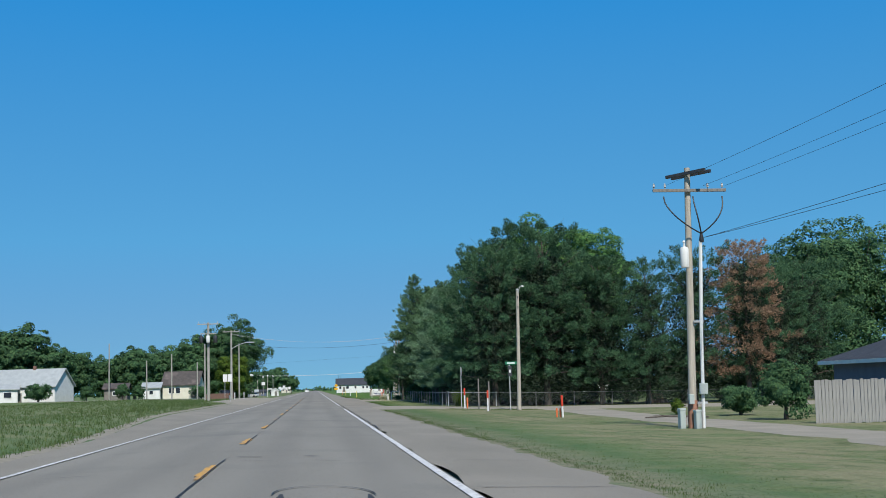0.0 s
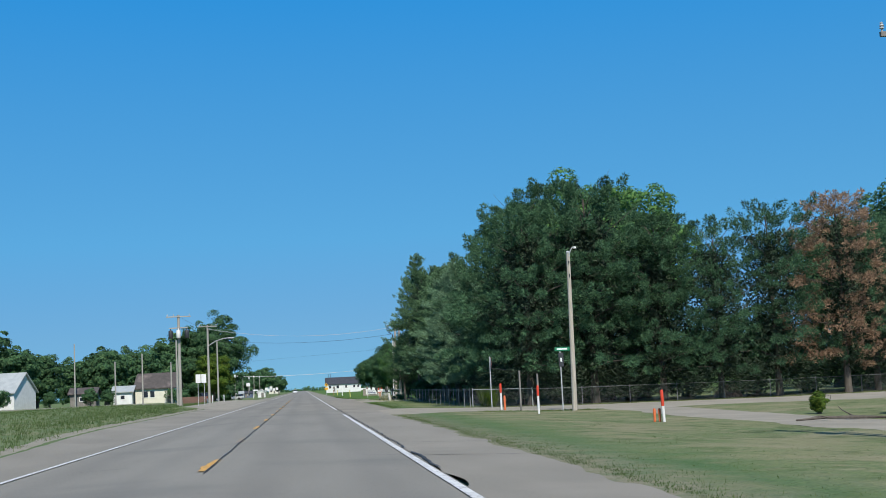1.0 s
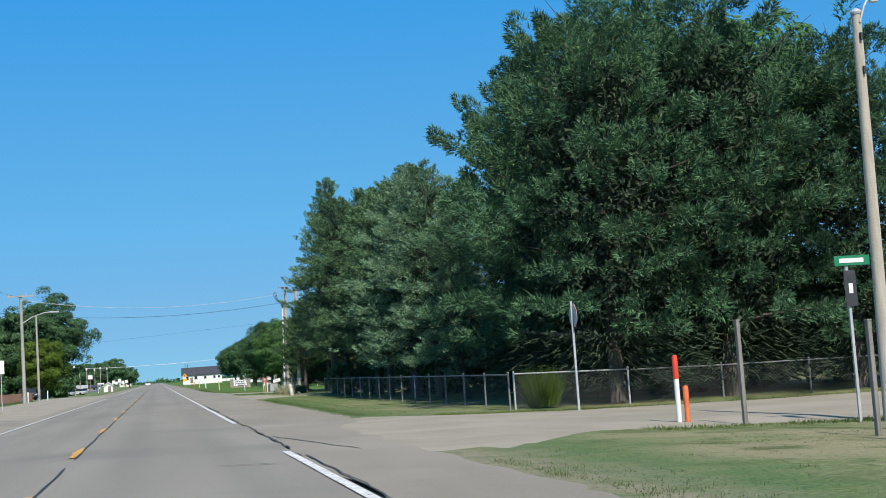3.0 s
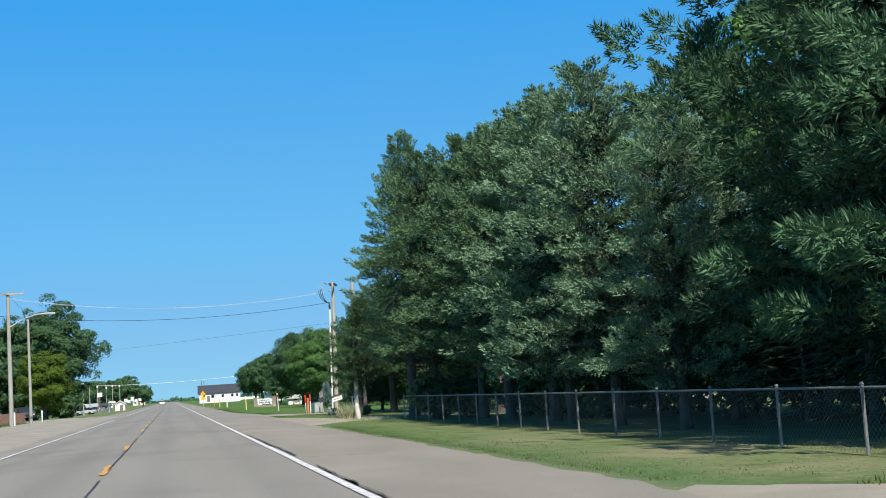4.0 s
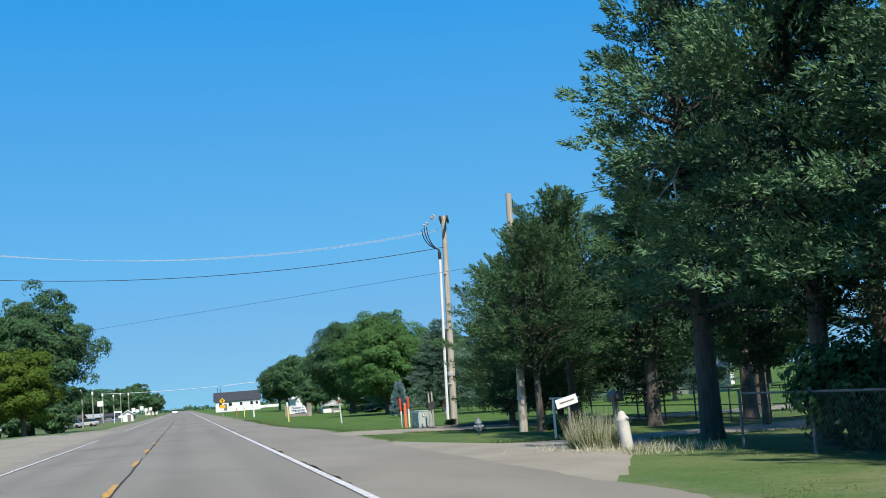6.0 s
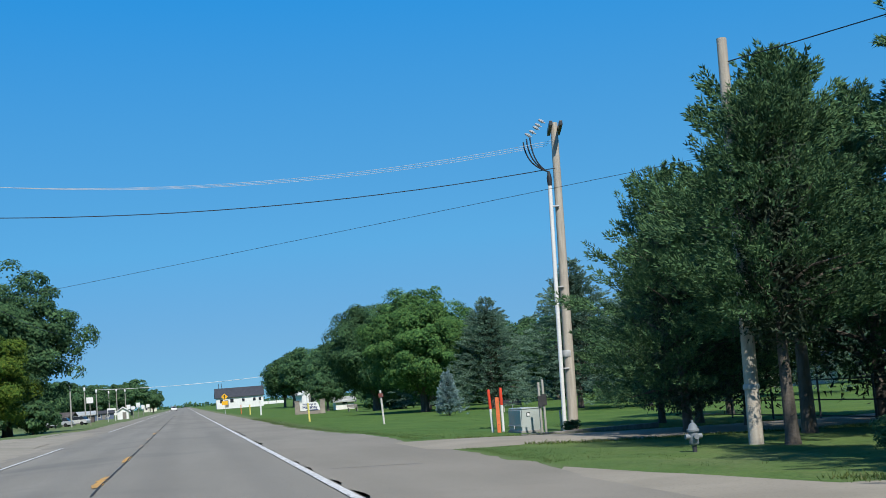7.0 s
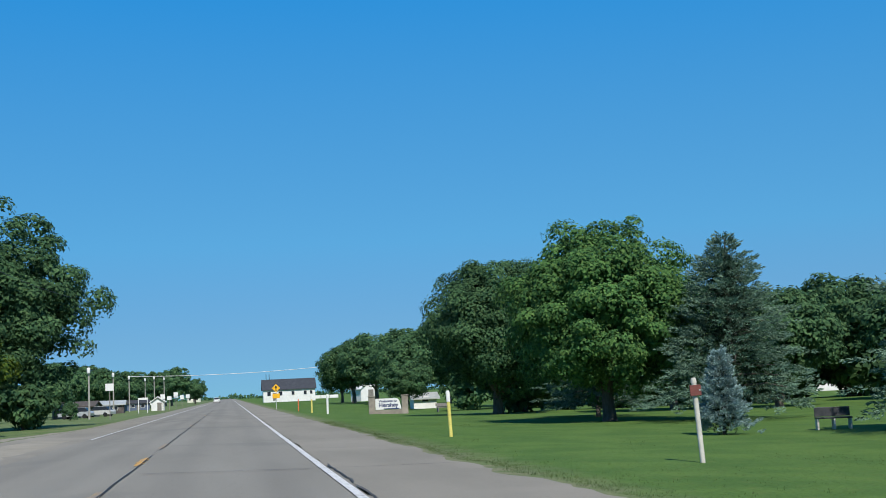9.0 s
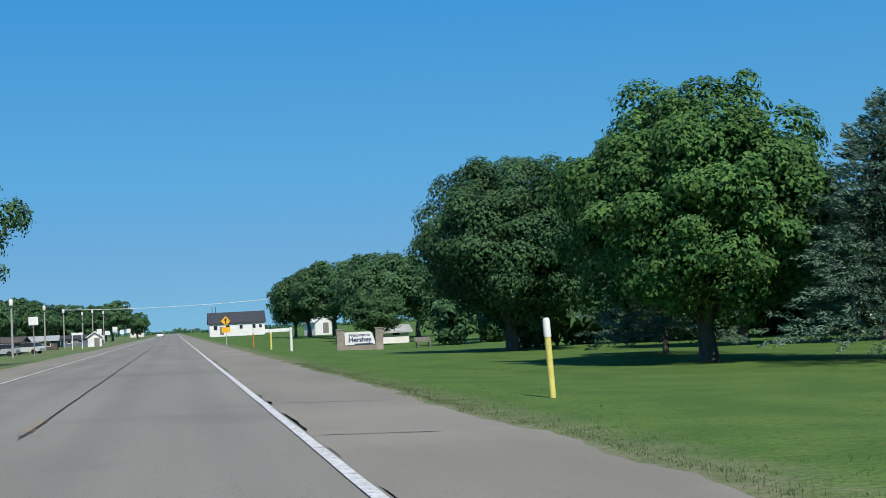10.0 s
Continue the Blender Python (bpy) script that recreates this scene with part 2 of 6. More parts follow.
FENCE_WOOD = surface("silvered_fence_boards", (0.30, 0.295, 0.275), (0.215, 0.212, 0.20), 2.0, 18, 0.9, 0, 0.6, (0.17, 0.165, 0.155), (6.0, 6.0, 0.6))
POLE_GREY = surface("pale_grey_pole_wood", (0.35, 0.34, 0.305), (0.27, 0.26, 0.232), 2.0, 20, 0.9, 0, 0.5, (0.40, 0.385, 0.34), (6.0, 6.0, 0.5))
# darker than GALV: the trees' shade put into fence posts and rails
FENCE_STEEL = surface("shade_dulled_fence_steel", (0.22, 0.225, 0.225), (0.16, 0.165, 0.17), 4, 50, 0.55, 0.2, 0.1)
BARK = surface("bark", (0.078, 0.066, 0.054), (0.12, 0.104, 0.088), 3.0, 18, 0.95, 0, 1.0, (0.05, 0.042, 0.035), (4.0, 4.0, 0.8))
WHITE = surface("white_paint", (0.70, 0.70, 0.68), (0.62, 0.62, 0.60), 1.5, 25, 0.6, 0, 0.1, (0.60, 0.59, 0.56))
OLD_WHITE = surface("weathered_white_board", (0.56, 0.54, 0.49), (0.44, 0.42, 0.37), 3, 20, 0.8, 0, 0.3, (0.34, 0.29, 0.24))
RED = surface("red_marker_plastic", (0.62, 0.06, 0.025), (0.5, 0.05, 0.025), 5, 40, 0.5, 0, 0.1)
ORANGE = surface("orange_marker_plastic", (0.68, 0.17, 0.06), (0.55, 0.13, 0.05), 5, 40, 0.5, 0, 0.1)
YELLOW = surface("yellow_marker_plastic", (0.66, 0.58, 0.16), (0.56, 0.48, 0.13), 5, 40, 0.5, 0, 0.1)
GALV = surface("galvanised_steel", (0.45, 0.46, 0.46), (0.34, 0.35, 0.355), 4, 50, 0.5, 0.2, 0.1)
# tree shade on the fence mesh, put into a darker wire grey
WIRE_GREY = surface("shade_dimmed_fence_wire", (0.16, 0.165, 0.165), (0.11, 0.115, 0.12), 4, 50, 0.6, 0.2, 0.1)
DARKSTEEL = surface("dark_steel", (0.05, 0.055, 0.06), (0.08, 0.08, 0.085), 4, 50, 0.5, 0.5, 0.1)
CABLE = plain("black_cable", (0.025, 0.027, 0.03), 0.5)
WIRE = plain("bare_aluminium_wire", (0.60, 0.61, 0.62), 0.5, 0.3)
UTILITY = surface("grey_green_enamel", (0.39, 0.43, 0.405), (0.34, 0.38, 0.36), 2, 40, 0.45, 0, 0.1, (0.224, 0.245, 0.224))
SHINGLE_DARK = surface("dark_shingles", (0.034, 0.038, 0.048), (0.052, 0.056, 0.066), 2, 20, 0.9, 0, 0.6, (0.04, 0.042, 0.05))
SHINGLE_BROWN = surface("brown_shingles", (0.085, 0.074, 0.068), (0.062, 0.055, 0.052), 2, 20, 0.9, 0, 0.6, (0.16, 0.13, 0.12))
SHINGLE_GREY = surface("pale_grey_metal_roof", (0.42, 0.44, 0.43), (0.35, 0.37, 0.365), 1.2, 20, 0.5, 0.2, 0.2)
SIDING_BLUE = surface("blue_grey_siding", (0.10, 0.13, 0.19), (0.085, 0.11, 0.165), 1.5, 20, 0.7, 0, 0.2)
SIDING_CREAM = surface("cream_siding", (0.66, 0.63, 0.52), (0.58, 0.55, 0.45), 1.5, 20, 0.7, 0, 0.2)
GLASS = plain("dark_window_glass", (0.025, 0.03, 0.04), 0.08)
STONE = surface("buff_sign_stone", (0.272, 0.238, 0.197), (0.204, 0.180, 0.153), 2.5, 14, 0.9, 0, 0.7, (0.313, 0.279, 0.238))
BRICK = surface("red_brown_brick", (0.20, 0.115, 0.085), (0.155, 0.09, 0.07), 4, 20, 0.9, 0, 0.4)
MORTAR = surface("mortar", (0.20, 0.165, 0.14), (0.16, 0.135, 0.12), 4, 20, 0.95, 0, 0.4)
GREEN_SIGN = plain("green_sign_enamel", (0.02, 0.20, 0.10), 0.4)
BLUE_INK = plain("blue_lettering", (0.02, 0.035, 0.12), 0.5)
SIGN_YELLOW = plain("yellow_sign_sheeting", (0.80, 0.42, 0.02), 0.45)
BLACK = plain("black_paint", (0.02, 0.02, 0.02), 0.5)
CONCRETE = surface("concrete", (0.272, 0.262, 0.241), (0.218, 0.207, 0.190), 2, 30, 0.9, 0, 0.4, (0.184, 0.177, 0.163))

PINE = foliage("pine_needles", [(0.032, 0.080, 0.046), (0.052, 0.118, 0.062), (0.076, 0.156, 0.078), (0.104, 0.182, 0.088)], 0.1, 0.6)
CEDAR = foliage("cedar_sprays", [(0.080, 0.148, 0.096), (0.125, 0.220, 0.132), (0.170, 0.282, 0.164), (0.220, 0.335, 0.194)], 0.1, 0.6)
CEDAR_MID = foliage("green_cedar_sprays", [(0.046, 0.096, 0.054), (0.080, 0.156, 0.080), (0.118, 0.212, 0.104), (0.155, 0.252, 0.122)], 0.1, 0.6)
CEDAR_DARK = foliage("dark_cedar_sprays", [(0.034, 0.078, 0.042), (0.054, 0.116, 0.054), (0.078, 0.152, 0.066), (0.108, 0.180, 0.074)], 0.1)
SPRUCE = foliage("blue_spruce_needles", [(0.066, 0.120, 0.088), (0.098, 0.170, 0.122), (0.134, 0.216, 0.154), (0.172, 0.256, 0.184)], 0.14)
# crown-interior shade put into a dark green; the lower dead twigs share it
SHADE_TWIG = foliage("shade_dark_sprays_dead_twigs", [(0.028, 0.046, 0.030), (0.040, 0.062, 0.038), (0.056, 0.078, 0.048)], 0.05)
PALE_SPRUCE = foliage("pale_blue_spruce_needles", [(0.11, 0.185, 0.18), (0.22, 0.33, 0.32), (0.36, 0.46, 0.45)])
LEAF = foliage("broad_leaves", [(0.036, 0.096, 0.036), (0.066, 0.158, 0.050), (0.100, 0.208, 0.060), (0.142, 0.248, 0.072)], 0.32)
LEAF_DARK = foliage("dark_broad_leaves", [(0.034, 0.082, 0.042), (0.056, 0.124, 0.056), (0.080, 0.162, 0.068), (0.112, 0.194, 0.082)], 0.3)
LEAF_YELLOW = foliage("yellowing_leaves", [(0.05, 0.105, 0.02), (0.09, 0.155, 0.025), (0.15, 0.20, 0.03)], 0.35)
RUST_NEEDLE = foliage("rust_brown_needles", [(0.24, 0.155, 0.10), (0.37, 0.245, 0.16), (0.50, 0.34, 0.225)])
BLADE = foliage("grass_blades", [(0.051, 0.085, 0.021), (0.085, 0.132, 0.032), (0.128, 0.162, 0.051), (0.178, 0.178, 0.085)], 0.35)
FIELD_BLADE = foliage("field_grass_blades", [(0.056, 0.098, 0.030), (0.088, 0.142, 0.042), (0.122, 0.170, 0.056), (0.165, 0.185, 0.080)], 0.5)
STRAW = foliage("pale_reed_blades", [(0.34, 0.36, 0.20), (0.52, 0.50, 0.33), (0.68, 0.65, 0.48)], 0.45)

# ---- mesh helpers ----
PX = [-3000, -30, -12, -7.6, -5.42, -1.82, 1.78, 4.9, 7, 9, 11.5, 14, 18, 30, 3000]
PZ = [-0.8, -0.7, -0.5, -0.2, -0.12, 0.0, -0.12, -0.20, -0.25, -0.34, -0.43, -0.50, -0.58, -0.7, -0.8]


def ease(v):
    v = min(max(v, 0.0), 1.0)
    return v * v * (3 - 2 * v)


def ground_z(x, y):
    """The lie of the land: a crowned road, falling away to the verges."""
    rise = (0.65 * ease((-x - 6) / 6) + 0.4 * ease((-x - 14) / 16)) * ease((275 - y) / 50)
    return float(np.interp(x, PX, PZ)) + rise - 0.14 * ease((95 - y) / 30) * ease((x - 8) / 5) - 0.32 * ease((y - 262) / 30) * ease((385 - y) / 60) * ease((x - 6.5) / 5)


class Build:
    """Gathers faces for one mesh."""

    def __init__(self):
        self.v, self.f = [], []

    def add(self, verts, faces):
        n = len(self.v)
        self.v += [tuple(p) for p in verts]
        self.f += [tuple(n + i for i in f) for f in faces]
        return self

    def box(self, c, s, rz=0.0, bevel=0.0, tilt=None):
        bm = bmesh.new()
        bmesh.ops.create_cube(bm, size=1)
        for v in bm.verts:
            v.co = Vector((v.co.x * s[0], v.co.y * s[1], v.co.z * s[2]))
        if bevel:
            bmesh.ops.bevel(bm, geom=bm.edges[:], offset=bevel, segments=2, affect="EDGES", profile=0.6)
        m = Matrix.Translation(c) @ Matrix.Rotation(radians(rz), 4, "Z")
        if tilt:
            m = m @ tilt
        bm.transform(m)
        bm.verts.index_update()
        self.add([v.co for v in bm.verts], [[v.index for v in f.verts] for f in bm.faces])
        bm.free()
        return self

    def tube(self, pts, radii, n=8, caps=True):
        pts = [Vector(p) for p in pts]
        if not isinstance(radii, (list, tuple)):
            radii = [radii] * len(pts)
        rings, verts, faces = len(pts), [], []
        side = None
        for i, p in enumerate(pts):
            d = (pts[min(i + 1, rings - 1)] - pts[max(i - 1, 0)]).normalized()
            if side is None:
                side = d.orthogonal().normalized()
            side = (side - d * side.dot(d)).normalized()
            up = d.cross(side)
            for k in range(n):
                a = 2 * math.pi * k / n
                verts.append(p + float(radii[i]) * (math.cos(a) * side + math.sin(a) * up))
        for i in range(rings - 1):
            for k in range(n):
                faces.append((i * n + k, i * n + (k + 1) % n, (i + 1) * n + (k + 1) % n, (i + 1) * n + k))
        if caps:
            faces += [tuple(range(n - 1, -1, -1)), tuple((rings - 1) * n + k for k in range(n))]
        return self.add(verts, faces)

    def lathe(self, c, profile, n=16):
        """profile: (radius, height) from the bottom up, round the upright through c."""
        return self.tube([(c[0], c[1], c[2] + h) for r, h in profile], [max(r, 0.001) for r, h in profile], n)

    def prism(self, outline, a, b, plane="xz"):
        """An outline in one plane, drawn out from a to b along the axis left over."""
        def at(p, w):
            return {"xz": (p[0], w, p[1]), "yz": (w, p[0], p[1]), "xy": (p[0], p[1], w)}[plane]
        n = len(outline)
        verts = [at(p, a) for p in outline] + [at(p, b) for p in outline]
        faces = [tuple(range(n)), tuple(range(2 * n - 1, n - 1, -1))] + [(i, n + i, n + (i + 1) % n, (i + 1) % n) for i in range(n)]
        return self.add(verts, faces)

    def mesh(self, name, material, smooth=False):
        me = bpy.data.meshes.new(name)
        me.from_pydata(self.v, [], self.f)
        bm = bmesh.new()
        bm.from_mesh(me)
        bmesh.ops.recalc_face_normals(bm, faces=bm.faces[:])
        bm.to_mesh(me)
        bm.free()
        me.materials.append(material)
        if smooth:
            me.polygons.foreach_set("use_smooth", [True] * len(me.polygons))
            me.set_sharp_from_angle(angle=radians(40))
        return me


def part(name, b, material, parent, label="", smooth=False):
    """Links what b holds, or a mesh, as one object under parent."""
    me = b if isinstance(b, bpy.types.Mesh) else b.mesh(name, material, smooth)
    ob = new(name, me)
    ob.parent = parent
    if label:
        ob["label"] = label
    return ob


def thing(name, x, y, label, category, group="", z=None, rz=0.0, kind="", scale=1.0):
    ob = new(name)
    ob.empty_display_size = 0.2
    ob.matrix_basis = pose(x, y, ground_z(x, y) if z is None else z, 0, 0, rz) @ Matrix.Scale(scale, 4)
    return tagged(ob, label, category, group, kind)


def blades(name, base, along, side, length, width, material, waist=0.4):
    """One mesh of many small pointed leaves, from base along their direction."""
    n = len(base)
    L, W = np.broadcast_to(length, n)[:, None], np.broadcast_to(width, n)[:, None]
    low = base + along * L * 0.1
    co = np.stack([low + side * W * 0.5, base + along * L, low - side * W * 0.5], 1).reshape(-1, 3).astype(np.float32)
    me = bpy.data.meshes.new(name)
    me.vertices.add(3 * n)
    me.vertices.foreach_set("co", co.ravel())
    me.loops.add(3 * n)
    me.loops.foreach_set("vertex_index", np.arange(3 * n, dtype=np.int32))
    me.polygons.add(n)
    me.polygons.foreach_set("loop_start", np.arange(0, 3 * n, 3, dtype=np.int32))
    me.update(calc_edges=True)
    me.materials.append(material)
    return me


def unit(a):
    return a / np.maximum(np.linalg.norm(a, axis=1, keepdims=True), 1e-9)

# ---- trees: a tapered trunk with limbs, and a crown of thousands of small leaves ----
def limbs_mesh(name, height, radius, limbs, rng, material=None, bend=0.25):
    """A trunk to height, with limbs as (start height, end point)."""
    b = Build()
    off = [Vector((rng.normal(0, bend) * k / 6, rng.normal(0, bend) * k / 6, height * k / 6)) for k in range(7)]
    off[0] = Vector((0, 0, -0.3))
    b.tube([off[0], off[0] + Vector((0, 0, 0.55))] + off[1:], [radius * 1.5, radius * 1.05] + [radius * (1 - 0.85 * k / 6) for k in range(1, 7)], 9)
    for z0, end in limbs:
        k = min(max(z0 / height * 6, 1), 5.9)
        i = int(k)
        p = off[i].lerp(off[i + 1], k - i)
        end = Vector(end)
        mid = p.lerp(end, 0.5) + Vector((rng.normal(0, 0.12), rng.normal(0, 0.12), rng.normal(0.1, 0.12)))
        r0 = radius * (1 - 0.85 * z0 / height) * 0.5
        b.tube([p, mid, end], [r0, r0 * 0.6, r0 * 0.15], 5, False)
    return b.mesh(name, material or BARK, True)


def broadleaf(seed, h, r, bare, material, leaves=16000, leaf=0.2, clumps=110, bumpy=0.16, flat=0.75, girth=0.0):
    """Rounded crown: leaf clumps over an uneven dome, with gaps between them."""
    rng = np.random.default_rng(seed)
    half = (h - bare) / 2
    k = np.arange(clumps) + 0.5
    phi, cz = k * 2.39996, 1 - 2 * k / clumps
    d = np.stack([np.cos(phi) * np.sqrt(1 - cz * cz), np.sin(phi) * np.sqrt(1 - cz * cz), cz], 1)
    d = unit(d + rng.normal(0, 0.16, d.shape))
    swell = 1 + bumpy * (np.sin(3 * d[:, 0] + seed) * np.cos(2.6 * d[:, 1] + 2 * seed) + 0.7 * rng.normal(0, 1, clumps) * 0.6)
    depth = np.where(rng.random(clumps) < 0.3, rng.uniform(0.35, 0.66, clumps), rng.uniform(0.7, 0.98, clumps)) * swell
    c = d * depth[:, None] * np.array([r * 0.86, r * 0.86, half - 0.17 * r])
    low = c[:, 2] < -half * flat
    c[low, 2] = -half * flat + rng.uniform(0, 0.3, low.sum()) * half
    c[:, 2] += bare + half
    size = r * rng.uniform(0.12, 0.29, clumps) * (110 / clumps) ** 0.35
    per = rng.multinomial(leaves, size ** 2 / (size ** 2).sum())
    who = np.repeat(np.arange(clumps), per)
    n = len(who)
    q = unit(rng.normal(0, 1, (n, 3)) + 0.6 * d[who] + np.array([0, 0, 0.55]))
    warp = rng.uniform(0.75, 1.35, (clumps, 3)) * np.array([1.12, 1.12, 0.8])
    stray = np.where(rng.random(n) < 0.1, rng.uniform(1.0, 1.14, n), rng.uniform(0.65, 1.03, n))
    base = c[who] + q * (size[who] * stray)[:, None] * warp[who]
    face = unit(q * 1.2 + 0.2 * d[who] + np.array([0, 0, 0.3]) + rng.normal(0, 0.3, (n, 3)))
    along = unit(np.cross(face, rng.normal(0, 1, (n, 3))))
    along[:, 2] -= 0.25
    along = unit(along)
    side = unit(np.cross(face, along))
    L, W = leaf * rng.uniform(0.8, 1.5, n), leaf * rng.uniform(0.75, 1.2, n)
    m = min(6000, leaves // 5)                                                  # the shaded inner leaves that close the crown
    ib = unit(rng.normal(0, 1, (m, 3))) * (rng.random(m) ** 0.4)[:, None] * np.array([r * 0.6, r * 0.6, (half - 0.17 * r) * 0.66]) + np.array([0, 0, bare + half])
    ia = unit(rng.normal(0, 1, (m, 3)))
    crown = blades("crown", np.vstack([base, ib]), np.vstack([along, ia]), np.vstack([side, unit(np.cross(ia, rng.normal(0, 1, (m, 3))))]),
                   np.concatenate([L, np.full(m, r * 0.07)]), np.concatenate([W, np.full(m, r * 0.07)]), material)
    pick = rng.choice(clumps, 12, replace=False)
    limbs = [(max(bare * 0.8, 0.5) + rng.uniform(0, 0.35) * (h - bare) * 0.7, c[i] * np.array([0.9, 0.9, 1.0])) for i in pick if c[i, 2] > bare]
    trunk = limbs_mesh("trunk", bare + half * 1.3, girth or max(0.09, 0.032 * h), limbs, rng)
    return trunk, crown


def conifer(seed, h, r, bare, material, shape, boughs=80, plumes=9, sprays=70, plume=0.8, girth=0.2, length=0.16, width=0.06, tilt=0.2, droop=0.25, fluff=False, trunk_r=None, uneven=0.25, bark=None, core=5000, sweep=0.6, flat=0.6, skirt=0):
    """Boughs in whorls round a straight trunk; each bough fans out into tapering plumes of small sprays."""
    rng = np.random.default_rng(seed)
    u = (np.arange(boughs) + rng.uniform(0, 1, boughs)) / boughs
    z0 = bare + (h - bare) * u ** 0.9 * 0.97
    t = (z0 - bare) / (h - bare)
    phi = np.arange(boughs) * 2.39996 + rng.normal(0, 0.35, boughs)
    reach = r * shape(t) * np.clip(rng.normal(1, uneven, boughs), 0.5, 1.4) + 0.1
    lift = tilt + sweep * t ** 2
    count = np.maximum(3, (plumes * (0.35 + 0.65 * reach / r) * rng.uniform(0.8, 1.25, boughs)).astype(int))
    pb = np.repeat(np.arange(boughs), count)
    m = len(pb)
    ps = 1 - rng.beta(1.0, 1.9, m) * 0.72
    turn = rng.normal(0, 0.62, m) * (1.15 - 0.5 * ps)
    size = plume * rng.uniform(0.6, 1.3, m) * np.clip(reach[pb] / (0.35 * r), 0.45, 1.0)
    pR = np.maximum(reach[pb] * ps - size * 0.6, 0.03)
    spread = np.tan(np.clip(turn, -0.9, 0.9)) * 0.42 * pR
    ox, oy = np.cos(phi[pb]), np.sin(phi[pb])
    pz = z0[pb] + np.minimum(lift, tilt + 0.5 * t ** 2)[pb] * pR - droop * reach[pb] * ps ** 2 + rng.normal(0, 0.09, m)
    start = np.stack([ox * pR - oy * spread, oy * pR + ox * spread, pz], 1)
    axis = unit(np.stack([np.cos(phi[pb] + turn), np.sin(phi[pb] + turn), lift[pb] * 1.1 - droop * 1.1 * ps + 0.12 + rng.normal(0, 0.14, m)], 1))
    who = np.repeat(np.arange(m), np.maximum(6, (sprays * (size / plume)).astype(int)))
    n = len(who)
    w = rng.random(n) ** 0.85
    sideways = unit(np.cross(axis, np.array([0.0, 0.0, 1.0]) + rng.normal(0, 0.05, (m, 3))))
    upward = np.cross(sideways, axis)
    ang = rng.uniform(0, 6.283, n)
    rad = sideways[who] * np.cos(ang)[:, None] + upward[who] * (np.sin(ang) * flat)[:, None]
    body = np.minimum(1.0, 0.45 + 2.2 * w) * (1 - w ** 2.2) ** 0.7
    base = start[who] + axis[who] * (w * size[who])[:, None] + rad * (girth * size[who] / plume * body * rng.uniform(0.55, 1.1, n))[:, None]
    if fluff:                                                 # needles that bristle from the twig
        along = unit(axis[who] * 0.75 + rad * 0.85 + rng.normal(0, 0.28, (n, 3)))
        face = unit(rad * 0.75 + np.array([0, 0, 0.4]) + rng.normal(0, 0.5, (n, 3)))
    else:                                                     # flat sprays like feathers
        along = unit(axis[who] * 0.8 + rad * 0.55 + rng.normal(0, 0.24, (n, 3)))
        face = unit(rad * 0.75 + np.array([0, 0, 0.45]) + rng.normal(0, 0.4, (n, 3)))
    side = unit(np.cross(along, face))
    L, W = length * rng.uniform(0.7, 1.45, n), width * rng.uniform(0.75, 1.35, n)
    ci = rng.integers(0, int(boughs * 0.86), core)                        # dark inner sprays: crown shade put into their colour, closing the gaps
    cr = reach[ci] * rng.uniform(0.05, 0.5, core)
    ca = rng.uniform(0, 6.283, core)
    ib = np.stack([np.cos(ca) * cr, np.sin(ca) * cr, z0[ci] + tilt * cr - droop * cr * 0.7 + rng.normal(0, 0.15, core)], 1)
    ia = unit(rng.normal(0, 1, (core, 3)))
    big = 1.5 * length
    crown = blades("crown", base, along, side, L, W, material)
    if skirt:                                                 # dead twigs on the bare lower trunk, in the same shade-dark colour
        sr, sa = r * rng.uniform(0.05, 0.75, skirt), rng.uniform(0, 6.283, skirt)
        sb = np.stack([np.cos(sa) * sr, np.sin(sa) * sr, rng.uniform(0.5, bare + 0.8, skirt)], 1)
        sd = unit(np.stack([np.cos(sa), np.sin(sa), rng.normal(-0.25, 0.3, skirt)], 1))
        ib, ia = np.vstack([ib, sb]), np.vstack([ia, sd])
        big = np.concatenate([np.full(core, big), np.full(skirt, 0.5)])
    inner = blades("inner_foliage", ib, ia, unit(np.cross(ia, rng.normal(0, 1, ia.shape))), big * rng.uniform(0.7, 1.4, len(ib)), np.where(np.arange(len(ib)) < core, 0.6 * length, 0.05), SHADE_TWIG)
    pick = np.argsort(rng.random(boughs))[:34]
    limbs = [(z0[i], (math.cos(phi[i]) * reach[i] * 0.62, math.sin(phi[i]) * reach[i] * 0.62, z0[i] + (lift[i] - droop * 0.6) * reach[i] * 0.62)) for i in pick]
    trunk = limbs_mesh("trunk", h * 0.97, trunk_r or 0.021 * h + 0.03, limbs, rng, bark, 0.08)
    return trunk, crown, inner


def round_top(t):
    return np.clip(1.04 * np.sqrt(np.clip(1 - ((t - 0.25) / 0.757) ** 2, 0.0, 1)), 0.06, 1)


def broad_cone(t):
    return np.clip(1 - t, 0, 1) ** 0.82


def ragged(t):
    return np.clip(np.minimum(0.72 + 0.8 * t, 1.0) * np.clip(1 - t, 0, 1) ** 0.62, 0.03, 1)


def pyramid(t):
    return np.clip(np.minimum(0.7 + 1.2 * t, 1.0) * np.clip(1 - t, 0, 1) ** 0.8, 0.02, 1)


def column(t):
    return np.clip(np.minimum(0.75 + 0.5 * t, 1.0) * np.clip(1 - t, 0, 1) ** 0.5, 0.04, 1)


SPECIES = {}


def species(key, make):
    if key not in SPECIES:
        SPECIES[key] = make()
    return SPECIES[key]


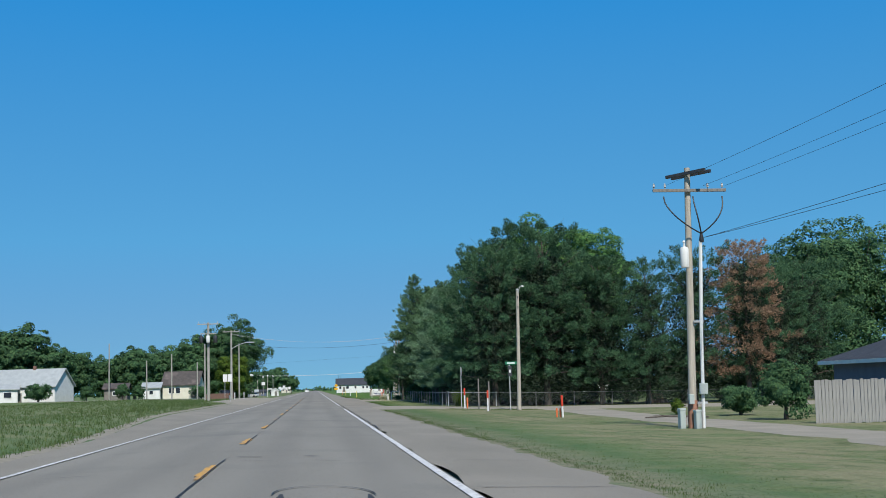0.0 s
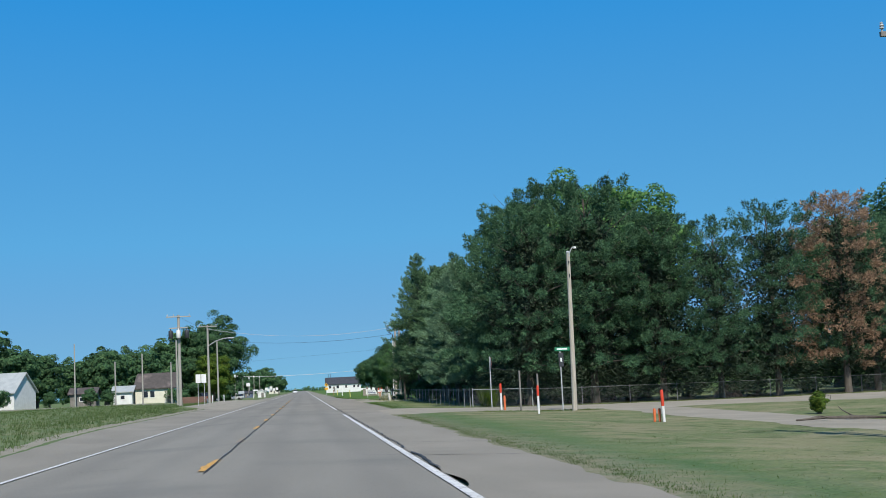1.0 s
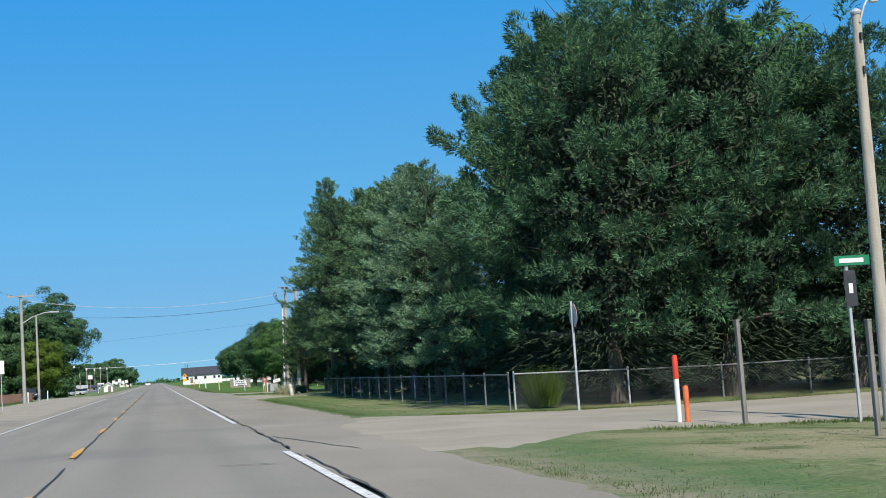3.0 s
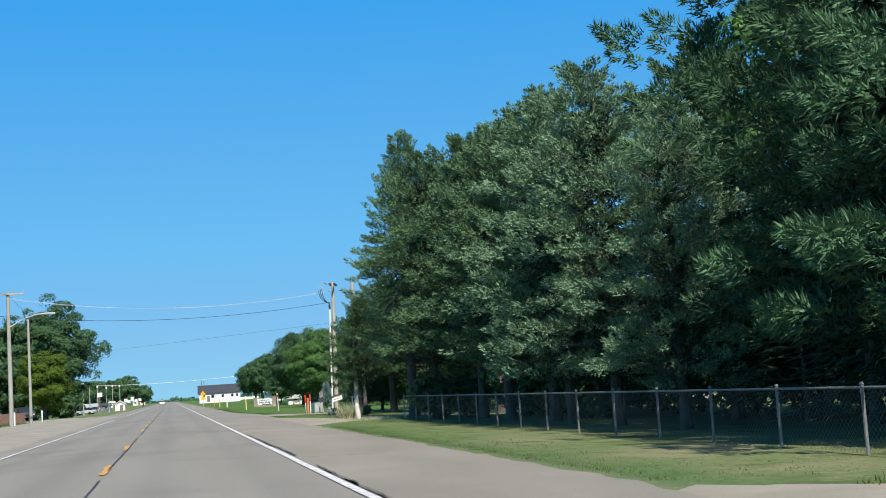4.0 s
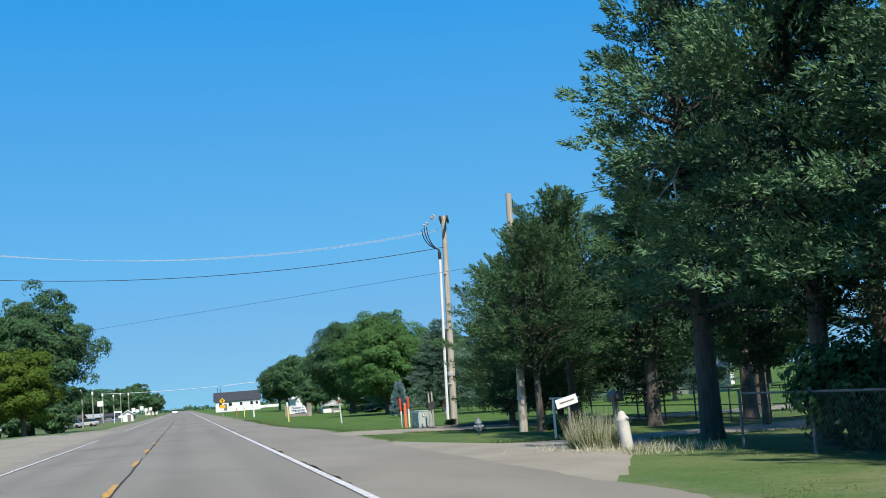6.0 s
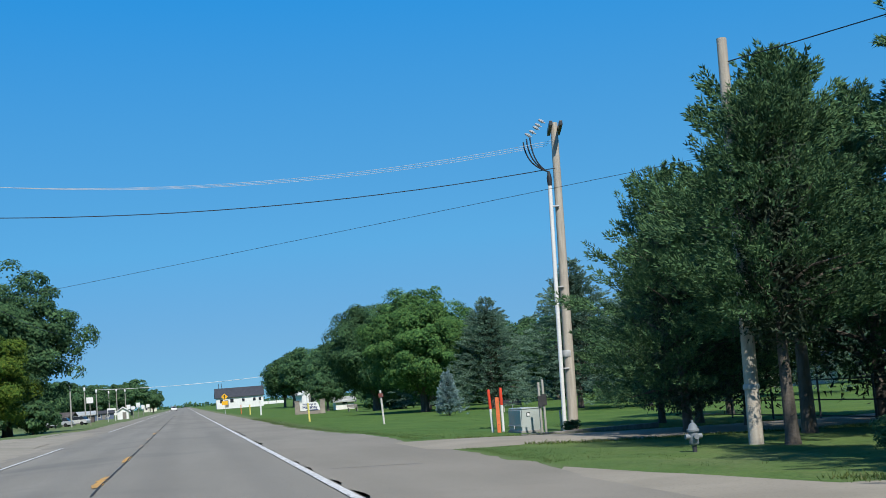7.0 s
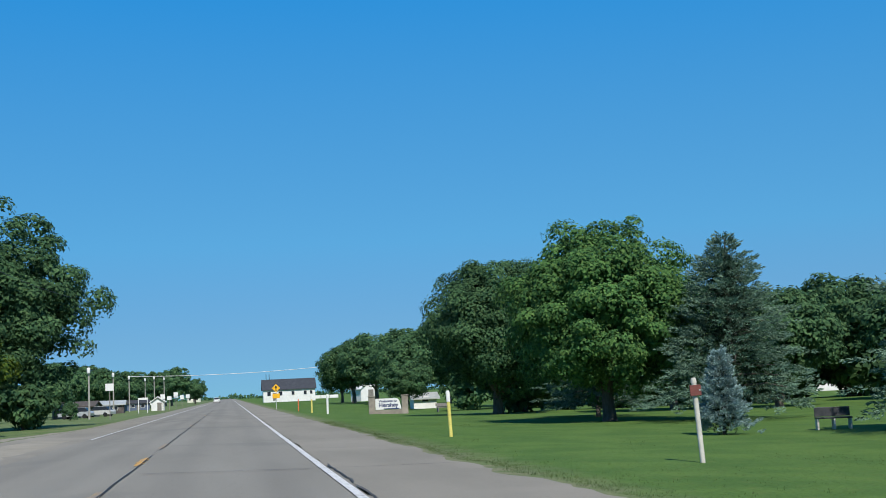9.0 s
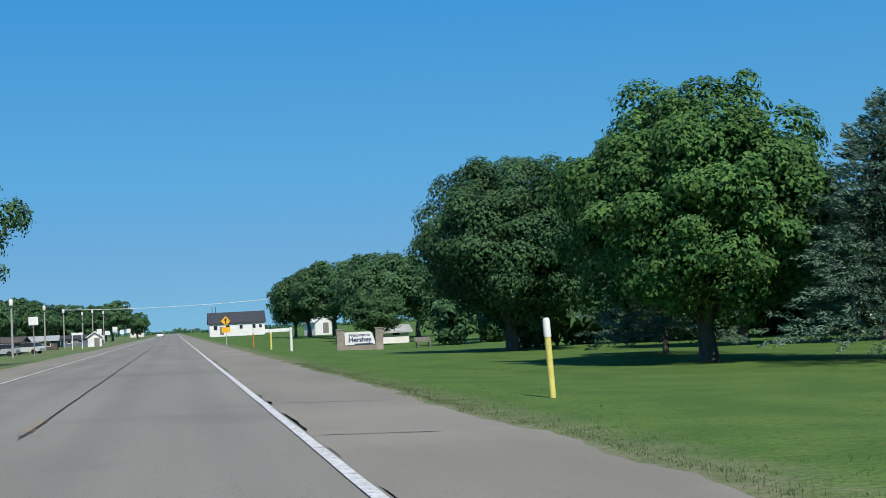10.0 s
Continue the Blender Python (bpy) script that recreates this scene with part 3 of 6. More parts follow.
def plant(name, key, make, x, y, label, category="tree", group="", rz=0.0, scale=1.0, z=None):
    t = thing(name, x, y, label, category, group, z, rz, "", scale)
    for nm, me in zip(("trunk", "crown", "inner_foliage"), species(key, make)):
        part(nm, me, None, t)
    return t

# ---- ground, road and drives ----
def sheet(name, xs, ys, height, material, label, category, ragged=None, kind="structure"):
    """A surface over a grid. ragged: moves the two outer columns by a function of y."""
    verts, faces = [], []
    for j, y in enumerate(ys):
        for i, x in enumerate(xs):
            if ragged and i in (0, len(xs) - 1):
                x += ragged(y, i == 0)
            verts.append((x, y, height(x, y)))
    w = len(xs)
    for j in range(len(ys) - 1):
        for i in range(w - 1):
            faces.append((j * w + i, j * w + i + 1, (j + 1) * w + i + 1, (j + 1) * w + i))
    me = bpy.data.meshes.new(name)
    me.from_pydata(verts, [], faces)
    me.materials.append(material)
    me.polygons.foreach_set("use_smooth", [True] * len(faces))
    return tagged(new(name, me), label, category, "", kind)


def wobble(x, y, f=0.5):
    return noise.noise(Vector((x * f, y * f, 3.7)))


def land(x, y):
    z = ground_z(x, y)
    if -6.6 < x < 3.2:
        return z - 0.08
    return z + 0.04 * wobble(x, y, 0.35) * min(1, max(0, (x - 6.5 if x > 0 else -9 - x)) / 2)


def over(gap):
    return lambda x, y: ground_z(x, y) + gap


GX = [-3000, -800, -300, -150, -90, -60] + [-45 + 1.5 * k for k in range(25)] + [-7.2, -6.7, -6.5, -5.42, -1.82, 1.78, 3.1, 3.4, 4.5, 4.9] + [5.5 + 1.0 * k for k in range(36)] + [44, 52, 70, 110, 200, 400, 900, 3000]
GY = [-1500, -400, -150, -80] + [-50 + 3.0 * k for k in range(150)] + [410, 430, 460, 500, 560, 640, 800, 1100, 1600, 2400, 3500]
sheet("ground", GX, GY, land, GRASS, "roadside grass plain, dry verge turning to mown green lawn", "grass")

NEAR_Y = [-60 + 1.0 * k for k in range(380)] + [330, 345, 365, 390, 420, 460, 520, 600, 700, 850, 1100, 1500, 2200, 3400]
sheet("road", [-5.6, -3.6, -1.82, 0.0, 1.9], NEAR_Y, over(0.0), ROAD, "pale worn two-lane asphalt highway with sealed cracks", "road")
def drive(name, x0, x1, near, far, label, rows=7, step=0.8):
    """A gravel drive that runs along x, its near and far edges given as functions of x."""
    n = int((x1 - x0) / step) + 1
    verts, faces = [], []
    for i in range(n + 1):
        x = x0 + (x1 - x0) * i / n
        a, b = near(x) + 0.35 * wobble(x, 1.0, 0.8), far(x) + 0.3 * wobble(x, 7.0, 0.8)
        for j in range(rows + 1):
            y = a + (b - a) * j / rows
            rest = 0.005 + 0.035 * ease((x - 4.9) / 1.4) if x0 > 0 else 0.04
            verts.append((x, y, ground_z(x, y) + (rest if 0 < j < rows else -0.01)))
    for i in range(n):
        for j in range(rows):
            k = i * (rows + 1) + j
            faces.append((k, k + rows + 1, k + rows + 2, k + 1))
    me = bpy.data.meshes.new(name)
    me.from_pydata(verts, [], faces)
    me.materials.append(GRAVEL)
    me.polygons.foreach_set("use_smooth", [True] * len(faces))
    return tagged(new(name, me), label, "driveway", "", "structure")


def lane(name, y0, y1, left, right, label, cols=5, step=1.0, material=None, lift=0.022, category="gravel", jag=0.3):
    """A gravel strip that runs along y."""
    n = int((y1 - y0) / step) + 1
    verts, faces = [], []
    for i in range(n + 1):
        y = y0 + (y1 - y0) * i / n
        a, b = left(y) + jag * wobble(2.0, y, 0.7), right(y) + jag * wobble(8.0, y, 0.7)
        for j in range(cols + 1):
            x = a + (b - a) * j / cols
            verts.append((x, y, ground_z(x, y) + (lift if 0 < j < cols else lift - 0.02)))
    for i in range(n):
        for j in range(cols):
            k = i * (cols + 1) + j
            faces.append((k, k + 1, k + cols + 2, k + cols + 1))
    me = bpy.data.meshes.new(name)
    me.from_pydata(verts, [], faces)
    me.materials.append(material or GRAVEL)
    me.polygons.foreach_set("use_smooth", [True] * len(faces))
    return tagged(new(name, me), label, category, "", "structure")


def shoulder_edge(y):
    return 4.15 + 0.14 * wobble(9, y, 2.1) + 0.22 * wobble(4, y, 0.45) + 0.6 * ease((y - 150) / 40) + 1.3 * ease((y - 96) / 5) * ease((206 - y) / 24)


lane("shoulder", -60, 330, lambda y: 1.9, shoulder_edge, "tan paved shoulder with a crumbling grass edge", 10, 0.5, SHOULDER, 0.012, "road shoulder", 0.2)
lane("shoulder", 330, 1500, lambda y: 1.9, lambda y: 4.7, "tan paved shoulder with a crumbling grass edge", 4, 12.0, SHOULDER, 0.012, "road shoulder", 0.1)
lane("far_shoulder", -60, 330, lambda y: -6.9 - 2.0 * ease((y - 30) / 50), lambda y: -5.6, "tan shoulder beside the far lane", 8, 1.0, SHOULDER, 0.012, "road shoulder", 0.1)
lane("far_shoulder", 330, 1500, lambda y: -8.6, lambda y: -5.6, "tan shoulder beside the far lane", 4, 12.0, SHOULDER, 0.012, "road shoulder", 0.1)
lane("sand_fringe", 0, 330, lambda y: -7.3 - 2.0 * ease((y - 30) / 50) - 0.4 * max(0, wobble(7, y, 0.4)), lambda y: -6.8 - 2.0 * ease((y - 30) / 50), "pale sand washed along the edge of the far shoulder", 4, 1.0, SAND, 0.022, "sand", 0.15)
drive("side_road", 3.3, 70, lambda x: 88.5 - 5.5 * ease((8.5 - x) / 4.5), lambda x: 101.3 + 3.4 * ease((8.0 - x) / 4) + 0.8 * ease((x - 11) / 5), "pale gravel side road meeting the highway")
lane("gravel_alley", -30, 89.5, lambda y: 15.6 - 0.6 * ease((50 - y) / 20), lambda y: 19.6, "pale gravel alley beside the verge")
drive("gravel_driveway", 3.3, 34, lambda x: 157.0 - 6.5 * ease((11.5 - x) / 3) - 11 * ease((9 - x) / 5), lambda x: 158.4 + 0.5 * max(0, x - 8.6) + 7 * ease((7.2 - x) / 1.6), "wide tan gravel driveway between shrubs and lawn")
drive("gravel_driveway", 3.3, 45, lambda x: 173.8 - 1.0 * ease((8 - x) / 2) + 0.1 * max(0, x - 9), lambda x: 179.3 + 1.2 * ease((7 - x) / 3) + 0.05 * max(0, x - 10), "narrow gravel driveway beside the utility pole")
lane("far_side_pull_off", 128, 236, lambda y: -12.0 + 4 * ease((150 - y) / 22) + 4 * ease((y - 212) / 20), lambda y: -6.2, "pale gravel pull-off beside the far lane")
drive("far_side_driveway", -45, -7.0, lambda x: 203.0, lambda x: 212.0, "gravel driveway leading between houses and trees")


def stripe(name, x, y0, y1, w, material, label):
    n = max(1, int((y1 - y0) / 2.0))
    verts, faces = [], []
    for i in range(n + 1):
        y = y0 + (y1 - y0) * i / n
        jig = 0.012 * wobble(x, y, 0.9)
        for dx in (-w / 2, w / 2):
            verts.append((x + dx + jig, y, ground_z(x + dx, y) + 0.016))
        if i:
            k = 2 * i
            faces.append((k - 2, k - 1, k + 1, k))
    me = bpy.data.meshes.new(name)
    me.from_pydata(verts, [], faces)
    me.materials.append(material)
    return tagged(new(name, me), label, "road marking", "road markings", "structure")


for a, b in ((-40, 87), (102.3, 1500)):
    stripe("edge_line", 1.78, a, b, 0.14, WHITE_LINE, "white painted edge line, worn and cracked")
for a, b in ((-40, 200), (234, 1500)):
    stripe("edge_line", -5.42, a, b, 0.13, WHITE_LINE, "white painted edge line beside the far lane")
def worn_dash(y, material, label, rng):
    """What is left of a painted dash: a ragged ribbon, thin and thick by turns."""
    n, verts, faces = 16, [], []
    for i in range(n + 1):
        yy = y - 1.75 + 3.5 * i / n
        w = 0.045 + 0.06 * rng.random() * (1.0 if 2 < i < n - 2 else 0.4)
        c = -1.875 + 0.02 * rng.random() + 0.05 * wobble(2, yy, 0.6)
        verts += [(c - w, yy, ground_z(c, yy) + 0.016), (c + w, yy, ground_z(c, yy) + 0.016)]
        if i:
            faces.append((2 * i - 2, 2 * i - 1, 2 * i + 1, 2 * i))
    me = bpy.data.meshes.new("centre_dash")
    me.from_pydata(verts, [], faces)
    me.materials.append(material)
    return tagged(new("centre_dash", me), label, "road marking", "road markings", "structure")


dash_rng = random.Random(9)
for i, y in enumerate([7.2, 19.5, 31.7, 44.0, 55.5, 67, 78.5, 90, 101.5, 113, 124.8, 136, 147, 158, 168, 178, 188.5, 199, 210, 218.8, 246, 283]):
    if y in (55.5, 136, 188.5, 199, 218.8, 246, 283):
        worn_dash(y, FADED_LINE, "almost worn away yellow centre-line dash", dash_rng)
    else:
        worn_dash(y, YELLOW_LINE, "faded yellow centre-line dash, half worn away", dash_rng)


def crack(pts, w, label="dark sealed crack in the pavement"):
    verts, faces = [], []
    for i, (x, y) in enumerate(pts):
        p, q = pts[max(i - 1, 0)], pts[min(i + 1, len(pts) - 1)]
        d = Vector((q[0] - p[0], q[1] - p[1])).normalized()
        ww = w * (0.55 + 0.9 * abs(wobble(x * 3, y * 3, 1.0))) * (0.4 if i in (0, len(pts) - 1) else 1)
        for s in (-ww, ww):
            xx, yy = x - d.y * s, y + d.x * s
            verts.append((xx, yy, ground_z(xx, yy) + 0.018))
        if i:
            faces.append((2 * i - 2, 2 * i - 1, 2 * i + 1, 2 * i))
    me = bpy.data.meshes.new("sealed_crack")
    me.from_pydata(verts, [], faces)
    me.materials.append(TAR)
    return tagged(new("sealed_crack", me), label, "crack", "pavement cracks", "structure")


for a, b in ((-20, 23.5), (29.4, 36.2), (41.6, 86), (87.5, 110), (112.5, 134), (138.5, 162), (164, 190), (192, 213.6), (216.4, 262), (264, 300), (304, 330)):
    crack([(-1.8 + 0.03 * wobble(1, q, 0.35), q) for q in np.arange(a, b, 0.6)], 0.02, "dark sealed crack along the centre joint")
for yy, xa, xb, slope in ((16.3, 1.9, 4.1, -0.12), (22.9, 1.9, 4.1, -0.12), (22.8, -1.5, -0.9, -0.1), (22.8, -0.2, 0.6, -0.1), (33, 2.2, 4.2, -0.1), (45.3, -4.5, -3.3, 0), (46.5, 0.9, 4.2, -0.45), (51.9, 2.3, 4.3, -0.35),
                          (64.3, 1.8, 4.2, -0.12), (84, 0.4, 1.6, -0.1), (114.5, 1.9, 3.9, 0.12), (128, 2, 4, -0.1), (143, -1.6, 1.2, -0.1), (151, -4.5, -1.9, -0.1), (168, 2.0, 4.0, -0.1), (186, 1.9, 4.1, -0.12),
                          (205.1, -1.65, 4.6, 0.2), (215.3, 1.9, 3.7, -0.12), (222.7, 1.9, 4.3, -0.12), (240, 1.9, 4.0, -0.12), (258, 1.9, 4.2, -0.12), (20.5, -4.5, -3.5, -0.1)):
    crack([(x, yy + 0.14 * wobble(x * 1.5, yy, 1.1) + slope * (x - xa)) for x in np.arange(xa, xb, 0.28)], 0.03)
for ya, yb, w in ((42, 47.5, 0.04), (49, 86, 0.022), (88, 101, 0.022), (103, 112, 0.018), (115.5, 129, 0.034), (196, 201, 0.022), (201.5, 207.5, 0.03)):   # along the edge line
    crack([(1.96 + 0.07 * wobble(4, q, 1.2), q) for q in np.arange(ya, yb, 0.45)], w)
crack([(-0.06 + 0.64 * math.cos(a), 14.9 + 1.6 * math.sin(a) ** 0.8) for a in np.linspace(0.05, 3.09, 15)], 0.02, "curved sealed cut in the pavement")
for xa in (-0.58, 0.5):
    crack([(xa, 13.6 + 0.5 * k) for k in range(4)], 0.06, "short dark sealed patch in the pavement")
for xa, xb, yy in ((-0.4, -0.05, 24.45), (0.2, 0.5, 23.5), (1.2, 1.7, 24.7), (-1.65, -1.1, 24.0)):
    crack([(x, yy) for x in np.arange(xa, xb, 0.1)], 0.04)
crack([(2.05 + 0.12 * k + 0.1 * wobble(k, 2, 1), 93.0 - 0.8 * k + 0.3 * wobble(k, 5, 1)) for k in range(9)], 0.03)


def tufts(name, spots, height, width, material, label, rng, lean=0.35, per=7):
    """Grass blades in tufts round the given spots (x, y, size)."""
    sp = np.array(spots)
    base = np.repeat(sp, per, 0)
    n = len(base)
    xy = base[:, :2] + rng.normal(0, 0.09, (n, 2)) * base[:, 2:3]
    z = np.array([ground_z(a, b) - 0.02 for a, b in xy])
    along = unit(np.stack([rng.normal(0, lean, n), rng.normal(0, lean, n), np.ones(n)], 1))
    side = unit(np.cross(along, rng.normal(0, 1, (n, 3))))
    me = blades(name, np.column_stack([xy, z]), along, side, height * base[:, 2] * rng.uniform(0.5, 1.3, n), width, material, 0.3)
    return tagged(new(name, me), label, "grass", "", "stuff")


grs = np.random.default_rng(11)


def on_gravel(x, y):
    if 87 - 5 * ease((8.5 - x) / 4.5) < y < 103.4 and x > 4:
        return True
    if 15.2 < x < 19.9 and y < 90:
        return True
    if 4 < x < 34 and 149 - 11 * ease((9 - x) / 5) < y < 158.6 + 0.5 * max(0, x - 8.6) + 7 * ease((7.2 - x) / 1.6):
        return True
    return 4 < x < 40 and 173.2 < y < 180.4 or -12.2 < x < -6 and 130 < y < 234 or x < 0 and x > -7.0 - 2.0 * ease((y - 30) / 50)


edge = [(shoulder_edge(y) + 0.12 + x, y, s) for x, y, s in zip(0.4 * grs.normal(0, 1, 13000) ** 2, grs.uniform(8, 250, 13000), grs.uniform(0.5, 1.1, 13000)) if not on_gravel(4.5 + x, y)]
tufts("verge_grass", edge, 0.06, 0.013, FIELD_BLADE, "uneven fringe of green grass along the shoulder", grs)
mown = [(x, y, s) for x, y, s in zip(grs.uniform(5, 15.5, 15000), grs.uniform(8, 245, 15000), grs.uniform(0.4, 1.0, 15000)) if not on_gravel(x, y)]
tufts("verge_tufts", mown, 0.045, 0.012, FIELD_BLADE, "short tufts of mown roadside grass", grs, 0.5, 5)
field = [(x, y, s) for x, y, s in zip(-7.1 - 26 * grs.random(14000) ** 1.6, grs.uniform(25, 205, 14000), grs.uniform(0.5, 1.3, 14000)) if not on_gravel(x, y)]
tufts("field_grass", field, 0.2, 0.02, FIELD_BLADE, "tall unmown field grass, green and straw-coloured", grs, 0.3, 6)

rim = []
for y0, x0, x1 in ((88.3, 9, 15.5), (101.6, 7.5, 40), (158.6, 7.5, 12), (157.0, 10.5, 24), (173.6, 7.5, 24), (179.4, 7, 24), (150.3, 8.2, 10.5)):
    k = int(60 * (x1 - x0))
    rim += [(x, y0 + dy + 0.06 * max(0, x - 8) * (y0 == 160.6), s) for x, dy, s in zip(grs.uniform(x0, x1, k), grs.normal(0, 0.28, k), grs.uniform(0.5, 1.6, k))]
tufts("drive_edge_grass", rim, 0.07, 0.022, BLADE, "ragged tufts of grass along the gravel drives", grs, 0.45, 6)
weeds = [(x, y, s) for x, y, s in zip(grs.normal(8.4, 0.8, 260), grs.normal(150.9, 0.9, 260), grs.uniform(0.5, 2.2, 260))]
tufts("dry_weeds", weeds, 0.14, 0.022, STRAW, "dry weeds round the bollard and the reed clump", grs, 0.5, 6)

# ---- the trees ----
def pine(k, h=13.5, r=4.7, bare=1.7, full=(80, 7, 140)):
    return lambda: conifer(100 + k, h, r, bare, PINE, round_top, full[0], full[1], full[2], 0.8, 0.28, 0.21, 0.046, 0.3, 0.2, True, 0.27, 0.22, None, 8000, 1.3, 0.85, 1800)


def cedar(k, mat, h=11.5, r=3.6, bare=1.2):
    return lambda: conifer(200 + k, h, r, bare, mat, ragged, 76, 19, 56, 0.66, 0.18, 0.125, 0.047, 0.32, 0.2, False, 0.2, 0.3, None, 7000, 0.9, 0.75)


def yard_cedar(k, h=9.0, r=4.0, bare=0.5):
    return lambda: conifer(260 + k, h, r, bare, CEDAR_DARK, pyramid, 86, 13, 62, 0.8, 0.17, 0.135, 0.046, 0.4, 0.14, False, 0.17, 0.24, None, 6000, 1.1, 0.75)


def spruce(k, h=8.6, r=4.3, bare=0.95):
    return lambda: conifer(300 + k, h, r, bare, SPRUCE, broad_cone, 130, 12, 52, 0.75, 0.19, 0.135, 0.046, 0.06, 0.2, False, 0.16, 0.14, None, 7000, 0.5, 0.45)


def tall_cedar(seed, mat):
    return lambda: conifer(seed, 15.3, 3.1, 2.6, mat, ragged, 80, 15, 56, 0.66, 0.18, 0.125, 0.047, 0.28, 0.2, False, 0.28, 0.14, None, 7000, 0.9, 0.75)


PINES = "dark green pine with bare lower trunk behind the fence"
for i, (x, y, h, k) in enumerate(((14.8, 105.8, 13.4, 0), (20.8, 124.5, 17.6, 0), (19.3, 106.4, 14.6, 1), (23.8, 105.6, 12.2, 2), (27.6, 105.0, 11.4, 3), (31.6, 105.0, 12.8, 4), (38.8, 105.6, 11.5, 3),
                                  (22.0, 113.0, 14.0, 4), (42.5, 108.0, 12.0, 4), (15.2, 112.4, 13.2, 0))):
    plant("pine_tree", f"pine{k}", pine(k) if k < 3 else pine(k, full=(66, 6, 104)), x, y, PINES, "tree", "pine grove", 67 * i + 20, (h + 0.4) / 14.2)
plant("pine_tree", "dead_pine", lambda: conifer(131, 13.0, 3.1, 1.6, RUST_NEEDLE, round_top, 70, 7, 70, 0.7, 0.3, 0.2, 0.055, 0.3, 0.22, True, 0.24, 0.3, None, 4000, 0.8, 0.8), 35.8, 103.6, "dying pine with rust-brown needles", "tree", "pine grove", 40)
BROAD = "tall green broadleaf tree behind the pines"
plant("broadleaf_tree", "broad0", lambda: broadleaf(1, 17.5, 5.4, 3.0, LEAF, 34000, 0.19, 220, 0.12), 22.0, 117.5, BROAD, "tree", "trees behind the pines", 30, 1.03)
plant("broadleaf_tree", "broad1", lambda: broadleaf(2, 16.5, 5.0, 3.0, LEAF, 34000, 0.19, 220, 0.12), 25.3, 116.5, BROAD, "tree", "trees behind the pines", 130, 1.04)
plant("broadleaf_tree", "broad2", lambda: broadleaf(3, 13.6, 1.7, 6.6, LEAF, 4200, 0.15, 40, 0.4, 0.75, 0.07), 16.3, 120.0, "slender tall broadleaf tree with a thin bare trunk among the cedars", "tree", "trees behind the pines", 250, 0.92)
for x, y, s, r in ((48, 118, 1.0, 20), (56, 128, 1.1, 200), (64, 122, 1.15, 110), (52, 140, 1.0, 310), (44, 124, 0.85, 80)):
    plant("broadleaf_tree", "broad3", lambda: broadleaf(4, 17.5, 5.4, 3.0, LEAF_DARK, 17000, 0.24, 220), x, y, "large green broadleaf tree behind the house", "tree", "trees behind the pines", r, s)

CED = "dense grey-green cedar beside the chain-link fence"
for i, (x, y, h, k) in enumerate(((13.2, 121.0, 8.6, 2), (13.1, 126.2, 11.0, 0), (12.8, 130.0, 11.0, 1), (13.4, 134.0, 12.0, 2),
                                  (13.0, 139.0, 11.8, 0), (13.2, 144.5, 12.4, 1), (11.9, 148.6, 12.4, 2), (17.2, 118, 10.2, 1), (17.5, 127, 12.5, 2))):
    # past x 16 the darker material carries the grove's shade in its colour
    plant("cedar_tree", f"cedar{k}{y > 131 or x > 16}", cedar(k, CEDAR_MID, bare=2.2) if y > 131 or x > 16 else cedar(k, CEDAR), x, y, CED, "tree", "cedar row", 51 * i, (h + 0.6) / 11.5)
ragged_cedar = plant("cedar_tree", "tall_cedar", tall_cedar(231, CEDAR_MID), 11.85, 154.4, "tall ragged cedar with a spiky top and bare lower trunk", "tree", "cedar row", 10)
for pts in (((-0.3, -0.6, 6.7), (-0.9, -1.4, 6.75), (-1.35, -1.5, 6.7), (-1.8, -1.45, 6.4), (-2.0, -1.4, 5.9)), ((-0.4, -0.8, 6.6), (-1.0, -1.4, 6.6), (-1.35, -1.45, 6.1), (-1.65, -1.5, 5.85), (-2.05, -1.4, 5.3)), ((-1.3, -1.45, 6.15), (-1.4, -1.6, 5.8), (-1.35, -1.55, 5.3)), ((0.0, -1.0, 6.2), (-0.35, -1.7, 5.9), (-0.5, -1.9, 5.3))):
    part("dead_limb", Build().tube(pts, [0.035 - 0.026 * k / (len(pts) - 1) for k in range(len(pts))], 6), POLE_GREY, ragged_cedar, "bare pale dead limb", True)
SMALLC = "dark green cedar beside the gravel driveway"
for x, y, h, k, r in ((11.2, 167.4, 7.2, 0, 40), (13.6, 171.4, 9.0, 1, 10), (12.2, 175.2, 6.9, 0, 80), (14.8, 177.2, 7.6, 1, 160), (15.4, 182.2, 7.0, 0, 250), (18.4, 176.4, 9.4, 1, 300), (16.2, 160.6, 6.0, 0, 20), (15.0, 184.4, 6.4, 1, 210), (19.0, 188.0, 7.4, 0, 120)):
    plant("cedar_tree", *((f"yard_cedar{k}", yard_cedar(k)) if y > 172 else (f"high_cedar{k}", yard_cedar(k, 9.0, 3.5, 2.3))), x, y, SMALLC, "tree", "driveway cedars", r, h / 9.0)
# the last two stand out of view, added to shade the trees behind
for x, y, r, s in ((18.2, 166.0, 130, 0.93), (21.2, 171.5, 250, 0.98), (16.6, 154.4, 20, 0.9), (20.0, 155.2, 80, 0.92)):
    # the deep shade on these crowns is put into the dark material
    plant("cedar_tree", "shaded_tall_cedar", tall_cedar(232, CEDAR_DARK), x, y, "tall cedar coloured dark for shade, with a bare lower trunk by the driveway", "tree", "driveway cedars", r, s)
plant("cedar_tree", "narrow_cedar", lambda: conifer(239, 9.6, 1.8, 2.3, CEDAR_DARK, column, 66, 13, 46, 0.55, 0.15, 0.14, 0.046, 0.16, 0.26, False, 0.24, 0.3, None, 5000, 0.9, 0.75), 15.2, 167.2, "narrow dark cedar with a bare lower trunk", "tree", "driveway cedars", 0)

